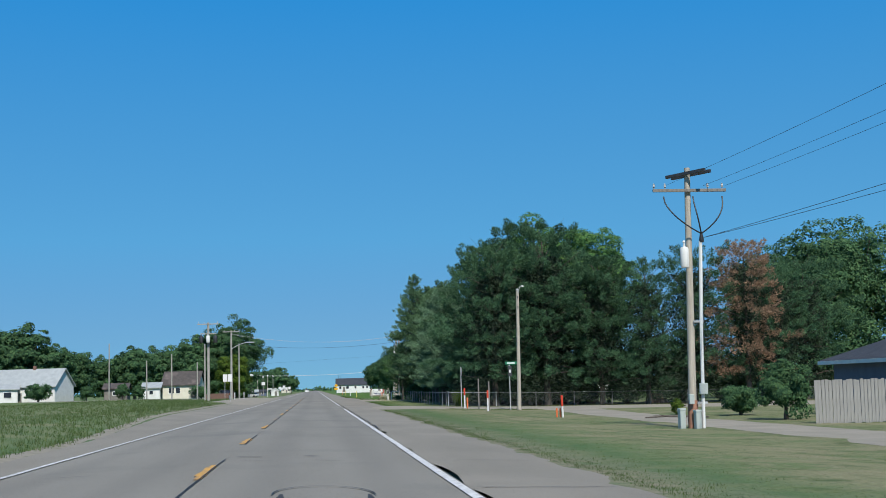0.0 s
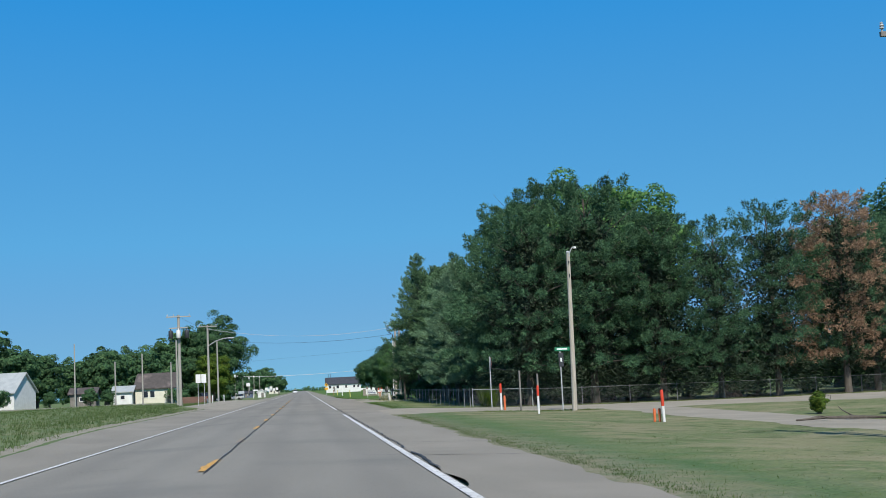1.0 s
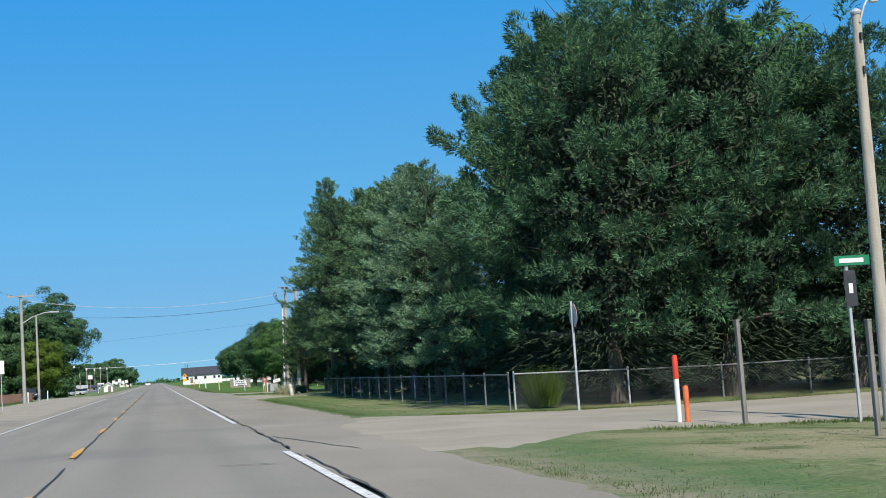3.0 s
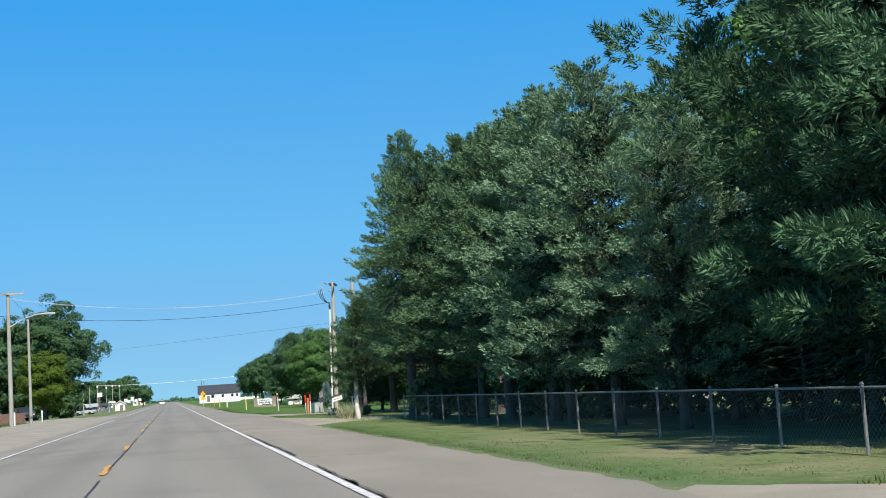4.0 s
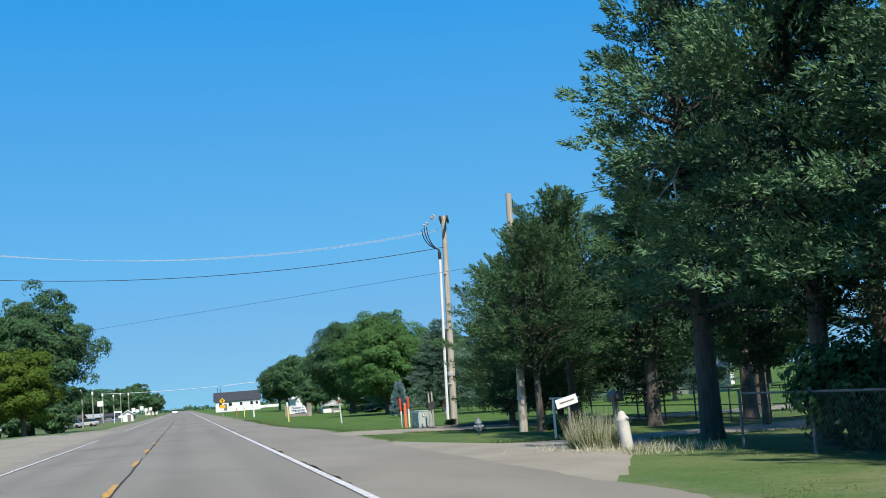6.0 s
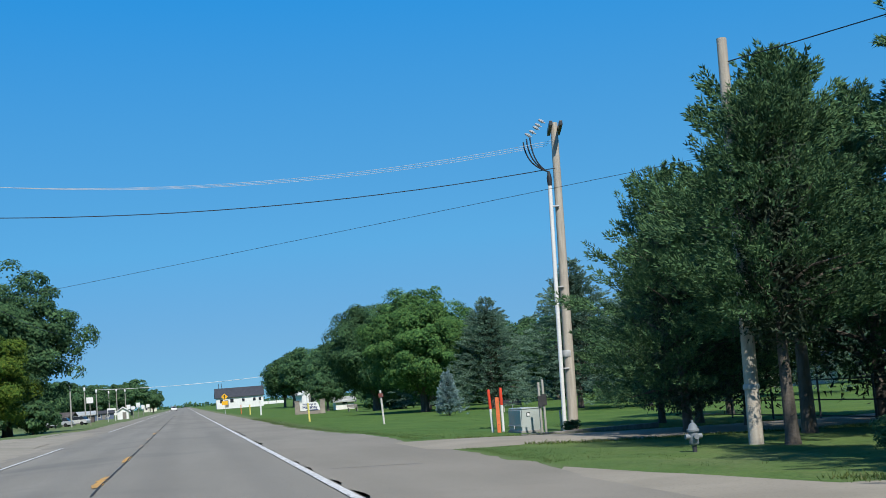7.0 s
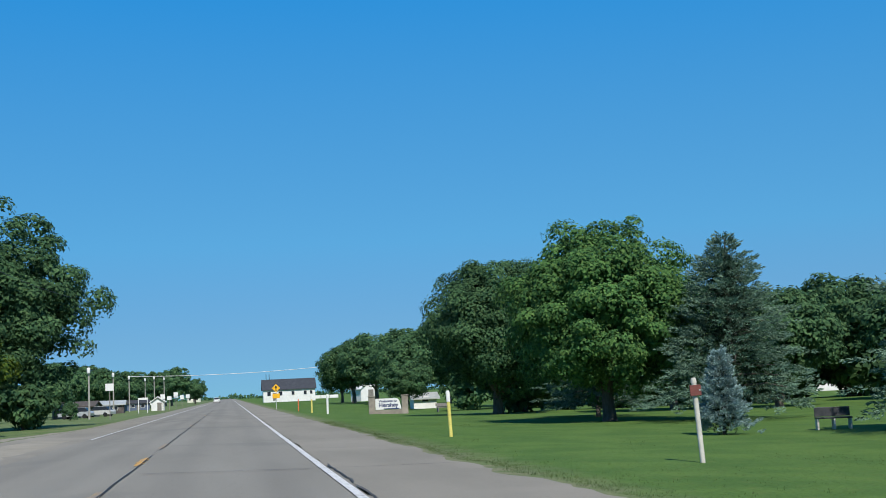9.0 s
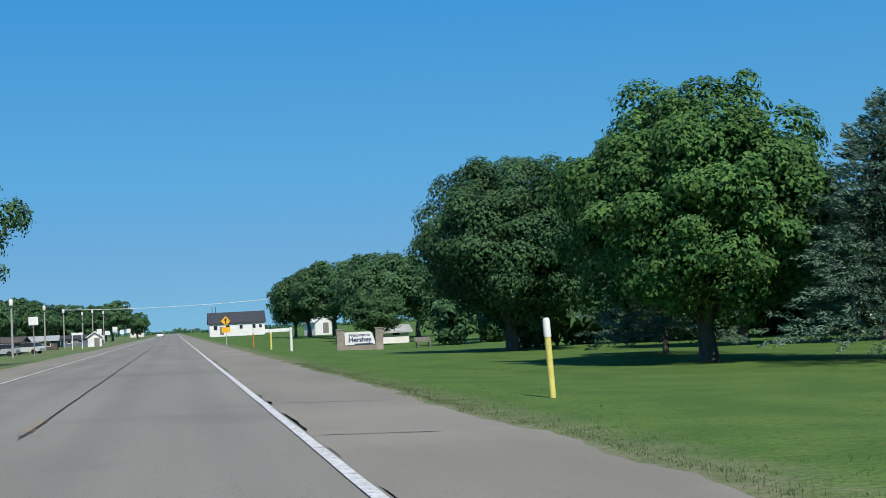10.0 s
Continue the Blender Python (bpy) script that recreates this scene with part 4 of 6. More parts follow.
BS = "blue-grey spruce standing on the lawn"
for x, y, h, r in ((21.6, 214.3, 8.5, 0), (20.9, 232.6, 7.9, 70), (23.3, 207.8, 7.2, 140), (28.5, 222, 8.0, 220), (32, 208, 8.5, 300), (36, 232, 8.6, 40), (19.0, 246.5, 6.5, 10)):
    plant("spruce_tree", f"spruce{int(x) % 2}", spruce(int(x) % 2), x, y, BS, "tree", "lawn spruces", r, h / 8.6)
plant("small_spruce", "baby_spruce", lambda: conifer(341, 2.5, 0.78, 0.12, PALE_SPRUCE, broad_cone, 90, 8, 50, 0.3, 0.085, 0.075, 0.032, 0.25, 0.1, False, 0.05, 0.12, None, 2500, 0.6), 14.85, 218.6, "small pale blue spruce on the lawn", "tree")

def far_tree():
    return broadleaf(21, 9.0, 4.6, 1.4, LEAF_DARK, 15000, 0.28, 200, 0.14)


def small_far_tree():
    return broadleaf(22, 9.0, 4.6, 1.4, LEAF_DARK, 9000, 0.4, 110, 0.14)


LAWN = "round green broadleaf tree with a short trunk on the lawn"
plant("broadleaf_tree", "lawn0", lambda: broadleaf(11, 9.5, 5.1, 0.55, LEAF, 105000, 0.14, 330, 0.11, 1.0), 16.95, 237.6, LAWN, "tree", "lawn trees", 0)
plant("broadleaf_tree", "lawn1", lambda: broadleaf(12, 9.9, 5.0, 0.55, LEAF_DARK, 80000, 0.15, 300, 0.12, 1.0), 16.9, 262.0, LAWN, "tree", "lawn trees", 60, 1.06)
plant("broadleaf_tree", "far0", far_tree, 25.8, 254, LAWN, "tree", "lawn trees", 190, 0.9)
BACK = "green tree at the back of the lawn"
for i, (x, y, h) in enumerate(((31, 251, 7.2), (36, 262, 8), (43, 255, 8), (28, 272, 8), (40, 244, 7.5), (47, 246, 8), (36, 272, 9), (46, 224, 7.5), (52, 238, 8.5), (58, 248, 9), (45, 270, 9.5))):
    plant("broadleaf_tree", "far0", far_tree, x, y, BACK, "tree", "back trees", 47 * i, h / 9.0)
FARR = "distant green tree along the highway"
for i, (x, y, h, r) in enumerate(((20.5, 330, 9.8, 1), (22.5, 345, 10.4, 1), (24, 365, 11, 1), (22, 385, 11.8, 1), (20, 402, 11.5, 1), (19.5, 420, 9, 1), (28, 352, 10, 1), (17.5, 318, 5.6, 1), (29, 320, 10, 1))):
    plant("broadleaf_tree", "far0", far_tree, x + 1.0, y, FARR, "tree", "far verge trees", 83 * i + 15, h / 9.0)

LEFTBIG = "large dark green roadside tree leaning over the verge"
plant("broadleaf_tree", "left0", lambda: broadleaf(31, 17.5, 8.0, 1.6, LEAF_DARK, 75000, 0.27, 330, 0.34, 0.9), -19.4, 292, LEFTBIG, "tree", "far side trees", 0, 1.04)
plant("broadleaf_tree", "left1", lambda: broadleaf(32, 14.5, 6.5, 1.4, LEAF_DARK, 20000, 0.42, 220, 0.24, 0.9), -27.5, 287, "dark green broadleaf tree by the houses", "tree", "far side trees", 100)
plant("broadleaf_tree", "left_yellow", lambda: broadleaf(33, 9.8, 3.6, 0.8, LEAF_YELLOW, 22000, 0.2, 80, 0.3), -16.6, 262, "yellow-green small tree under the large tree", "tree", "far side trees", 30)
LB = "dark green broadleaf tree behind the houses"
for i, (x, y, h) in enumerate(((-36, 262, 12.5), (-32, 272, 13), (-43, 270, 11), (-49, 246, 12), (-55, 244, 16.5), (-62, 250, 15), (-70, 240, 16), (-47, 256, 12), (-58, 268, 14), (-40, 292, 13), (-78, 262, 17), (-88, 244, 17))):
    plant("broadleaf_tree", "left2", lambda: broadleaf(34, 14.5, 6.5, 1.4, LEAF_DARK, 13000, 0.48, 200, 0.2, 0.9), x, y, LB, "tree", "far side trees", 61 * i, (0.9 * h + 0.4) / 14.5)
FL = "distant tree beside the far side of the highway"
for i, (x, y, h) in enumerate(((-24.5, 372, 7.5), (-27, 402, 8.6), (-25, 432, 8.8), (-26, 460, 9), (-24.5, 490, 8.8), (-25, 530, 9.5), (-23, 565, 10), (-19, 620, 12.4), (-22, 640, 12), (-12, 645, 8.6), (-30, 415, 9), (-32, 480, 10), (-33, 360, 9))):
    plant("broadleaf_tree", "far1", small_far_tree, x, y, FL, "tree", "far side distant trees", 29 * i, (h + 0.5) / 9.0)
far_rng = np.random.default_rng(77)
nf = 9000
fx = far_rng.uniform(-700, 700, nf)
fy = 1350 + far_rng.uniform(0, 160, nf)
top = 3.5 + 2.5 * np.array([wobble(a, 0, 0.02) for a in fx]) + 1.5 * np.array([wobble(a, 9, 0.11) for a in fx])
fb = np.column_stack([fx, fy, -1 + far_rng.random(nf) ** 0.7 * np.maximum(top, 2)])
fa = unit(far_rng.normal(0, 1, (nf, 3)))
tagged(new("distant_woods", blades("distant_woods", fb, fa, unit(np.cross(fa, far_rng.normal(0, 1, (nf, 3)))), 2.6, 2.2, LEAF_DARK)), "low line of distant woods on the horizon", "woods", "", "stuff")


def shrub(key, seed, h, r, mat, leaf=0.14, n=3600):
    return lambda: broadleaf(seed, h, r, 0.05, mat, n, leaf, 45, 0.25, 1.0)


plant("bush", "bush0", shrub("bush0", 51, 2.8, 1.2, LEAF_DARK, 0.1, 9000), 22.2, 59.0, "leafy green bush by the wooden fence", "bush", "bushes by the fence", 0, 1.12)
plant("bush", "bush1", shrub("bush1", 52, 1.7, 1.1, LEAF_DARK, 0.1, 6000), 23.0, 68.0, "low green bush behind the alley", "bush", "bushes by the fence", 40)
plant("bush", "weed", shrub("weed", 53, 1.0, 0.42, LEAF_YELLOW, 0.07, 2600), 20.3, 71.0, "pale green weed clump at the alley's edge", "bush", "", 90, 0.95)
plant("bush", "bush1", None, 10.2, 161.6, "grey-leaved shrub by the mailbox", "bush", "", 10, 0.42)
plant("bush", "bush1", None, 10.85, 181.0, "small weed clump at the foot of the utility pole", "bush", "", 120, 0.22)
plant("bush", "bush0", None, -19.5, 347, "round green bush by the sheds", "bush", "far side bushes", 30, 0.9)
plant("bush", "bush0", None, -22.5, 341, "round green bush by the sheds", "bush", "far side bushes", 100, 1.1)
plant("bush", "bush1", None, -46.2, 221, "small dark tree before the white house", "bush", "far side bushes", 100, 1.9)
THICK = "dense dark filler thicket among the trees"
# bushes added in place of the deep shade beneath the trees
for i, (x, y) in enumerate([(18.6 + 4.6 * k, 111.5 + (k % 3)) for k in range(8)] + [(20.5, 112 + 5 * k) for k in range(8)] + [(54, 121), (60, 116), (66, 112), (15.6, 142.5), (17.4, 147), (19.6, 150.5), (16.2, 136)] + [(14.4, 150.6), (13.2, 147.2), (15.9, 147.4), (11.4, 146.8)]):
    plant("bush", "thicket", lambda: broadleaf(55, 5.2, 3.1, 0.05, LEAF_DARK, 4000, 0.29, 60, 0.25, 1.0), x, y, THICK, "bush", "undergrowth", 40 * i, 0.42 if 11 < x < 16 and y > 146 else 0.85 + 0.1 * (i % 4))
for i, (x, y) in enumerate([(23 + 4.5 * k, 303 + 5 * (k % 3)) for k in range(9)] + [(29 + 5 * k, 278 + 4 * (k % 2)) for k in range(6)] + [(20.5 + 4.2 * k, 270 + 3 * (k % 2)) for k in range(8)] + [(-16.5, 290), (-20.5, 286), (-23.5, 290)]):
    plant("bush", "far_thicket", lambda: broadleaf(56, 5.2, 3.1, 0.05, LEAF_DARK, 2800, 0.5, 60, 0.25, 1.0), x, y, THICK, "bush", "undergrowth", 40 * i, (0.85 + 0.1 * (i % 4)) * (1 if x > 0 else 0.7))

plant("bush", "bush0", None, -30.5, 227, "round green bush before the low sheds", "bush", "far side bushes", 60, 0.95)
plant("bush", "bush0", None, -33.5, 229, "round green bush before the low sheds", "bush", "far side bushes", 160, 1.1)
plant("bush", "bush1", None, -20.6, 236, "dark bush beside the cream house", "bush", "far side bushes", 10, 1.5)
plant("bush", "bush0", None, -39.5, 228, "round green bush before the white house", "bush", "far side bushes", 200, 1.0)

# ---- things beside the road ----
def cable(name, a, b, sag, r, mat, label, cat="power line", group="overhead lines"):
    a, b = Vector(a), Vector(b)
    pts = [a.lerp(b, k / 24) - Vector((0, 0, 4 * sag * (k / 24) * (1 - k / 24))) for k in range(25)]
    o = new(name, Build().tube(pts, r, 5).mesh(name, mat, True))
    return tagged(o, label, cat, group)


def pole_body(b, h, r, lean=(0, 0)):
    b.tube([(lean[0] * k / 5, lean[1] * k / 5, -0.4 + (h + 0.4) * k / 5) for k in range(6)], [r * (1 - 0.33 * k / 5) for k in range(6)], 12)
    return b


def arm(b, c, length, axis, s=0.1):
    size = (length, s, s * 1.2) if axis == "x" else (s, length, s * 1.2)
    return b.box(c, size, 0, 0.012)


def insulator():
    return Build().lathe((0, 0, 0), [(0.02, 0), (0.02, 0.06), (0.06, 0.08), (0.035, 0.11), (0.055, 0.14), (0.03, 0.18), (0.04, 0.21), (0.015, 0.23)], 10)


INS = insulator().mesh("insulator", GALV, True)


def put(mesh, name, parent, x, y, z, label="", rx=0, ry=0, rz=0):
    o = part(name, mesh, None, parent, label)
    o.matrix_basis = pose(x, y, z, rx, ry, rz)
    return o


# utility pole with cable risers by the alley
p1 = thing("utility_pole", 14.65, 49.0, "weathered wooden utility pole with two crossarms and a white riser pipe", "utility pole", "utility poles", ground_z(14.65, 49.0) - 0.42)
part("pole", pole_body(Build(), 10.8, 0.17, (0.25, 0)), WOOD, p1, "weathered brown wooden pole", True)
for s in (-0.16, 0.16):
    part("top_crossarm", Build().box((0.28 + s, s, 10.55), (0.11, 1.9, 0.13), 38, 0.012, Matrix.Rotation(radians(-2), 4, "X")), DARKSTEEL, p1, "dark top crossarm pointing along the line")
part("crossarm", arm(Build(), (0.25, -0.2, 9.86), 3.0, "x"), GREYWOOD, p1)
for x in (-1.2, -0.75, 1.0, 1.6):
    put(INS, "insulator", p1, x, -0.2, 9.92)
for x in (-0.85, 0.35, 1.55):
    pts = [(x, -0.3, 9.6)] + [(x + (0.62 - x) * k ** 1.7, -0.32 - 0.25 * math.sin(k * 3.1), 9.5 - 1.75 * k + 0.35 * k * k) for k in [j / 10 for j in range(1, 11)]]
    part("riser_cable", Build().tube(pts, 0.028, 6), CABLE, p1, "black drooping riser cable", True)
part("terminator", Build().lathe((0.62, -0.3, 7.75), [(0.09, 0), (0.1, 0.1), (0.06, 0.3), (0.05, 0.42)], 10), CABLE, p1, "", True)
part("riser_pipe", Build().tube([(0.38, -0.22, 0), (0.46, -0.22, 4.0), (0.58, -0.28, 7.8)], 0.07, 10), WHITE, p1, "white plastic riser pipe", True)
for z in (4.6, 1.4):
    part("pipe_strap", Build().box((0.38, -0.2, z), (0.42, 0.1, 0.08), 0, 0.01), GALV, p1)
part("transformer_can", Build().lathe((-0.1, -0.3, 6.75), [(0.15, 0), (0.17, 0.05), (0.17, 0.72), (0.14, 0.8), (0.05, 0.83), (0.04, 0.98), (0.07, 1.02), (0.03, 1.08)], 14), WHITE, p1, "white transformer can high on the pole", True)
part("meter_box", Build().box((0.4, -0.36, 1.95), (0.32, 0.16, 0.42), 0, 0.02), UTILITY, p1, "grey meter box")
part("meter_box", Build().box((-0.08, -0.28, 1.55), (0.2, 0.16, 0.38), 0, 0.02), UTILITY, p1, "grey switch box")
part("pole_guard", Build().tube([(0.02, 0, 0), (0.05, 0, 1.5)], 0.2, 12), surface("rusty_guard", (0.34, 0.17, 0.11), (0.26, 0.14, 0.10), 3, 20, 0.8), p1, "rust-red guard round the foot", True)
for x, y, h in ((14.2, 48.9, 0.75), (14.75, 48.6, 0.7)):
    t = thing("utility_pedestal", x, y, "grey-green plastic cable pedestal beside the pole", "pedestal", "cable pedestals")
    part("housing", Build().box((0, 0, h / 2 - 0.05), (0.24, 0.24, h), 12, 0.03), UTILITY, t)
    part("cap", Build().box((0, 0, h - 0.03), (0.27, 0.27, 0.1), 12, 0.03), UTILITY, t)


def marker(x, y, h, top, topmat, group, label, rest=None, r=0.055, tilt=0.0):
    t = thing("marker_post", x, y, label, "marker post", group)
    t.matrix_basis = t.matrix_basis @ pose(0, 0, 0, 0, tilt, 0)
    part("post", Build().lathe((0, 0, -0.2), [(r, 0), (r, 0.2 + h - top)], 10), rest or WHITE, t, "", True)
    part("sleeve", Build().lathe((0, 0, h - top), [(r * 1.12, 0), (r * 1.12, top - 0.05), (r * 0.8, top)], 10), topmat, t, "", True)
    return t


marker(13.25, 68.6, 1.2, 0.6, RED, "marker posts", "white marker post with a red top on the verge", tilt=-2)
for dx in (-0.28, -0.08):
    marker(13.25 + dx, 68.9, 0.5, 0.2, ORANGE, "stub markers", "short orange stub marker beside the post", ORANGE, 0.05)
marker(10.96, 82.2, 1.35, 0.5, RED, "marker posts", "white marker post with a red top on the verge")
marker(10.37, 90.1, 1.45, 0.5, RED, "marker posts", "white marker post with a red top by the side road")
marker(10.56, 90.1, 0.8, 0.3, ORANGE, "stub markers", "short orange marker by the side road", ORANGE)
for x, y, h in ((11.2, 88.7, 2.1), (11.28, 83.9, 1.9)):
    t = thing("wooden_post", x, y, "plain grey wooden post by the side road", "post", "wooden posts")
    part("post", Build().box((0, 0, h / 2 - 0.15), (0.085, 0.085, h + 0.3), 10, 0.012), GREYWOOD, t)
    part("cap", Build().box((0, 0, h + 0.01), (0.095, 0.095, 0.03), 10, 0.008), GREYWOOD, t)

lp = thing("wooden_pole", 13.9, 87.8, "tall pale wooden pole with a small lamp on a bracket", "utility pole", "utility poles")
part("pole", pole_body(Build(), 8.3, 0.145, (0.12, 0)), WOOD, lp, "", True)
part("cap", Build().lathe((0.12, 0, 8.28), [(0.11, 0), (0.12, 0.05), (0.09, 0.1), (0.04, 0.13)], 12), GALV, lp, "pale metal cap", True)
part("bracket", Build().tube([(0.13, -0.1, 8.1), (0.24, -0.12, 8.42), (0.34, -0.12, 8.58), (0.42, -0.12, 8.6)], 0.025, 8), GALV, lp, "", True)
part("lamp_head", Build().lathe((0.47, -0.12, 8.5), [(0.03, 0), (0.085, 0.02), (0.085, 0.08), (0.04, 0.12)], 12), WHITE, lp, "small white lamp head", True)
for k, z in enumerate((7.8, 7.1)):
    part("bolt", Build().box((0.11, -0.13, z), (0.05, 0.06, 0.16), 0, 0.01), DARKSTEEL, lp)

st = thing("stop_sign", 11.17, 99.15, "stop sign turned away, its bare metal back nearly edge-on", "road sign", "road signs")
part("post", Build().box((0, 0, 1.45), (0.06, 0.05, 3.35), 0, 0.006), GALV, st, "galvanised steel post")
octo = [(0.36 * math.cos(radians(22.5 + 45 * k)), 2.72 + 0.36 * math.sin(radians(22.5 + 45 * k))) for k in range(8)]
for nm, a_, b_, mt, lb in (("sign_plate", -0.045, -0.04, RED, "red octagonal face"), ("sign_back", -0.04, -0.032, GALV, "bare metal back")):
    o = part(nm, Build().prism(octo, a_, b_), mt, st, lb)
    o.matrix_basis = pose(0, 0, 0, 0, 0, 90)
ss = thing("street_sign", 13.3, 87.9, "green street name blade over a dark sign on a thin post", "road sign", "road signs")
part("post", Build().box((0, 0, 1.45), (0.06, 0.05, 3.4), 0, 0.006), GALV, ss)
part("name_blade", Build().box((0.12, -0.04, 3.22), (0.82, 0.02, 0.2), 3, 0.004), GREEN_SIGN, ss, "green street name blade")
part("blade_lettering", Build().box((0.1, -0.054, 3.22), (0.56, 0.006, 0.09), 3), WHITE, ss, "white bar in place of the name")
part("sign_plate", Build().box((0.03, -0.05, 2.66), (0.26, 0.02, 0.72), 0, 0.004), DARKSTEEL, ss, "dark narrow plate")
part("plate_print", Build().box((0.03, -0.063, 2.66), (0.09, 0.004, 0.2)), WHITE, ss, "white mark on the plate")


# chain-link fence: rails, posts and woven mesh
def fence(x0, y0, x1, y1, h, label, spacing=3.02, start_post=True, dark=False):
    t = tagged(new("chain_link_fence"), label, "fence", "chain-link fence", "")
    L = math.hypot(x1 - x0, y1 - y0)
    n = max(1, round(L / spacing))
    at = [Vector((x0 + (x1 - x0) * k / n, y0 + (y1 - y0) * k / n, 0)) for k in range(n + 1)]
    for p in at:
        p.z = ground_z(p.x, p.y)
    steel = DARKSTEEL if dark else GALV if L < 6 else FENCE_STEEL
    post = Build().lathe((0, 0, -0.3), [(0.032, 0), (0.032, h + 0.34), (0.042, h + 0.35), (0.03, h + 0.39)], 8).mesh("fence_post", steel, True)
    for i, p in enumerate(at):
        if i or start_post:
            put(post, "post", t, p.x, p.y, p.z)
    part("top_rail", Build().tube([p + Vector((0, 0, h)) for p in at], 0.022, 6), steel, t, "", True)
    if dark:
        part("mid_rail", Build().tube([p + Vector((0, 0, h * 0.5)) for p in at], 0.02, 6), steel, t, "", True)
        part("bottom_rail", Build().tube([p + Vector((0, 0, 0.12)) for p in at], 0.02, 6), steel, t, "", True)
        return t
    # woven wire: zigzag strands, as thin flat ribbons
    d = (at[-1] - at[0])
    d.z = 0
    d.normalize()
    nrm = Vector((-d.y, d.x, 0))
    pitch, w = 0.13, 0.0042
    verts, faces = [], []
    rows = 9
    for k in range(int(L / pitch) + rows):
        for direction in (1, -1):
            a0 = (k if direction > 0 else k) * pitch - (rows * pitch * 0.5 if direction > 0 else 0)
            s0, s1 = a0, a0 + direction * rows * pitch
            lo, hi = (s0, s1)
            if min(lo, hi) < 0 or max(lo, hi) > L:
                f0 = max(0.0, min(L, lo))
                f1 = max(0.0, min(L, hi))
                if abs(f1 - f0) < 0.05:
                    continue
            else:
                f0, f1 = lo, hi
            z0, z1 = (f0 - s0) / (s1 - s0) * h, (f1 - s0) / (s1 - s0) * h
            i = len(verts)
            for s, zz in ((f0, z0), (f1, z1)):
                p = Vector((x0, y0, 0)) + d * s
                g = ground_z(p.x, p.y) + 0.03
                q = p + nrm * (0.03 + 0.004 * direction)
                for e in (-w, w):
                    verts.append((q.x + d.x * e, q.y + d.y * e, g + zz))
            faces.append((i, i + 1, i + 3, i + 2))
    me = bpy.data.meshes.new("wire_mesh")
    me.from_pydata(verts, [], faces)
    me.materials.append(WIRE_GREY)
    m = part("wire_mesh", me, None, t, "grey woven wire mesh")
    m["kind"] = "stuff"
    return t


fence(10.44, 103.75, 10.44, 149.5, 1.1, "galvanised chain-link fence along the cedars")
fence(10.6, 103.7, 14.6, 104.2, 1.12, "chain-link gate at the fence corner", 4.0)
fence(14.7, 104.2, 50, 104.8, 1.1, "galvanised chain-link fence before the pines", 3.1, False)
fence(17.5, 187.5, 17.5, 163.0, 1.15, "dark pipe fence round the yard", 3.0, True, True)
fence(17.6, 163.0, 45, 168.0, 1.15, "dark pipe fence round the yard", 3.0, False, True)

# second utility pole and its neighbours
p2 = thing("utility_pole", 11.2, 181.95, "tall weathered utility pole with crossarms end-on and a white riser pipe", "utility pole", "utility poles")
part("pole", pole_body(Build(), 9.55, 0.165, (0.24, 0)), WOOD, p2, "pale weathered wooden pole", True)
for dx in (-0.15, 0.17):
    part("crossarm", Build().box((0.24 + dx, 0, 9.38), (0.1, 1.7, 0.15), -13.5, 0.012), DARKSTEEL, p2, "dark crossarm seen end-on")
for x, y, z in ((-0.2, -0.5, 9.45), (-0.14, 0.1, 9.45), (-0.1, 0.5, 9.45), (-0.55, -0.6, 9.1), (-0.68, -0.55, 9.02)):
    put(INS, "insulator", p2, x, y, z, "", 0, -60, 0)
for k, (sx, sz) in enumerate(((-0.84, 8.95), (-0.72, 9.05), (-0.6, 9.1))):
    pts = [(sx + (-0.1 - sx) * (j / 12) ** 1.7, -0.14 + 0.03 * k, sz - (sz - 7.98) * (j / 12) ** 0.8 - 0.1 * math.sin(j / 12 * 3.14)) for j in range(13)]
    part("riser_cable", Build().tube(pts, 0.022, 6), CABLE, p2, "black drooping riser cable", True)
part("terminator", Build().lathe((-0.1, -0.12, 7.55), [(0.07, 0), (0.08, 0.25), (0.05, 0.4), (0.03, 0.46)], 10), CABLE, p2, "", True)
part("riser_pipe", Build().tube([(-0.3, -0.12, 0), (-0.2, -0.12, 4), (-0.1, -0.12, 7.6)], 0.065, 10), WHITE, p2, "white plastic riser pipe", True)
for z in (1.9, 4.4, 6.9):
    part("pipe_strap", Build().box((-0.16 + 0.026 * z, -0.1, z), (0.22, 0.16, 0.04), 0, 0.01), GALV, p2)
part("guard_ring", Build().lathe((0.02, 0, 2.25), [(0.16, 0), (0.17, 0.03), (0.17, 0.16), (0.16, 0.2)], 12), GALV, p2, "", True)

p3 = thing("wooden_pole", 10.75, 168.1, "bare weathered wooden pole rising through the cedar", "utility pole", "utility poles")
part("pole", pole_body(Build(), 8.3, 0.155, (0.15, 0)), WOOD, p3, "", True)
part("collar", Build().lathe((0.02, 0, 1.1), [(0.16, 0), (0.17, 0.05), (0.16, 0.1)], 12), GALV, p3, "", True)

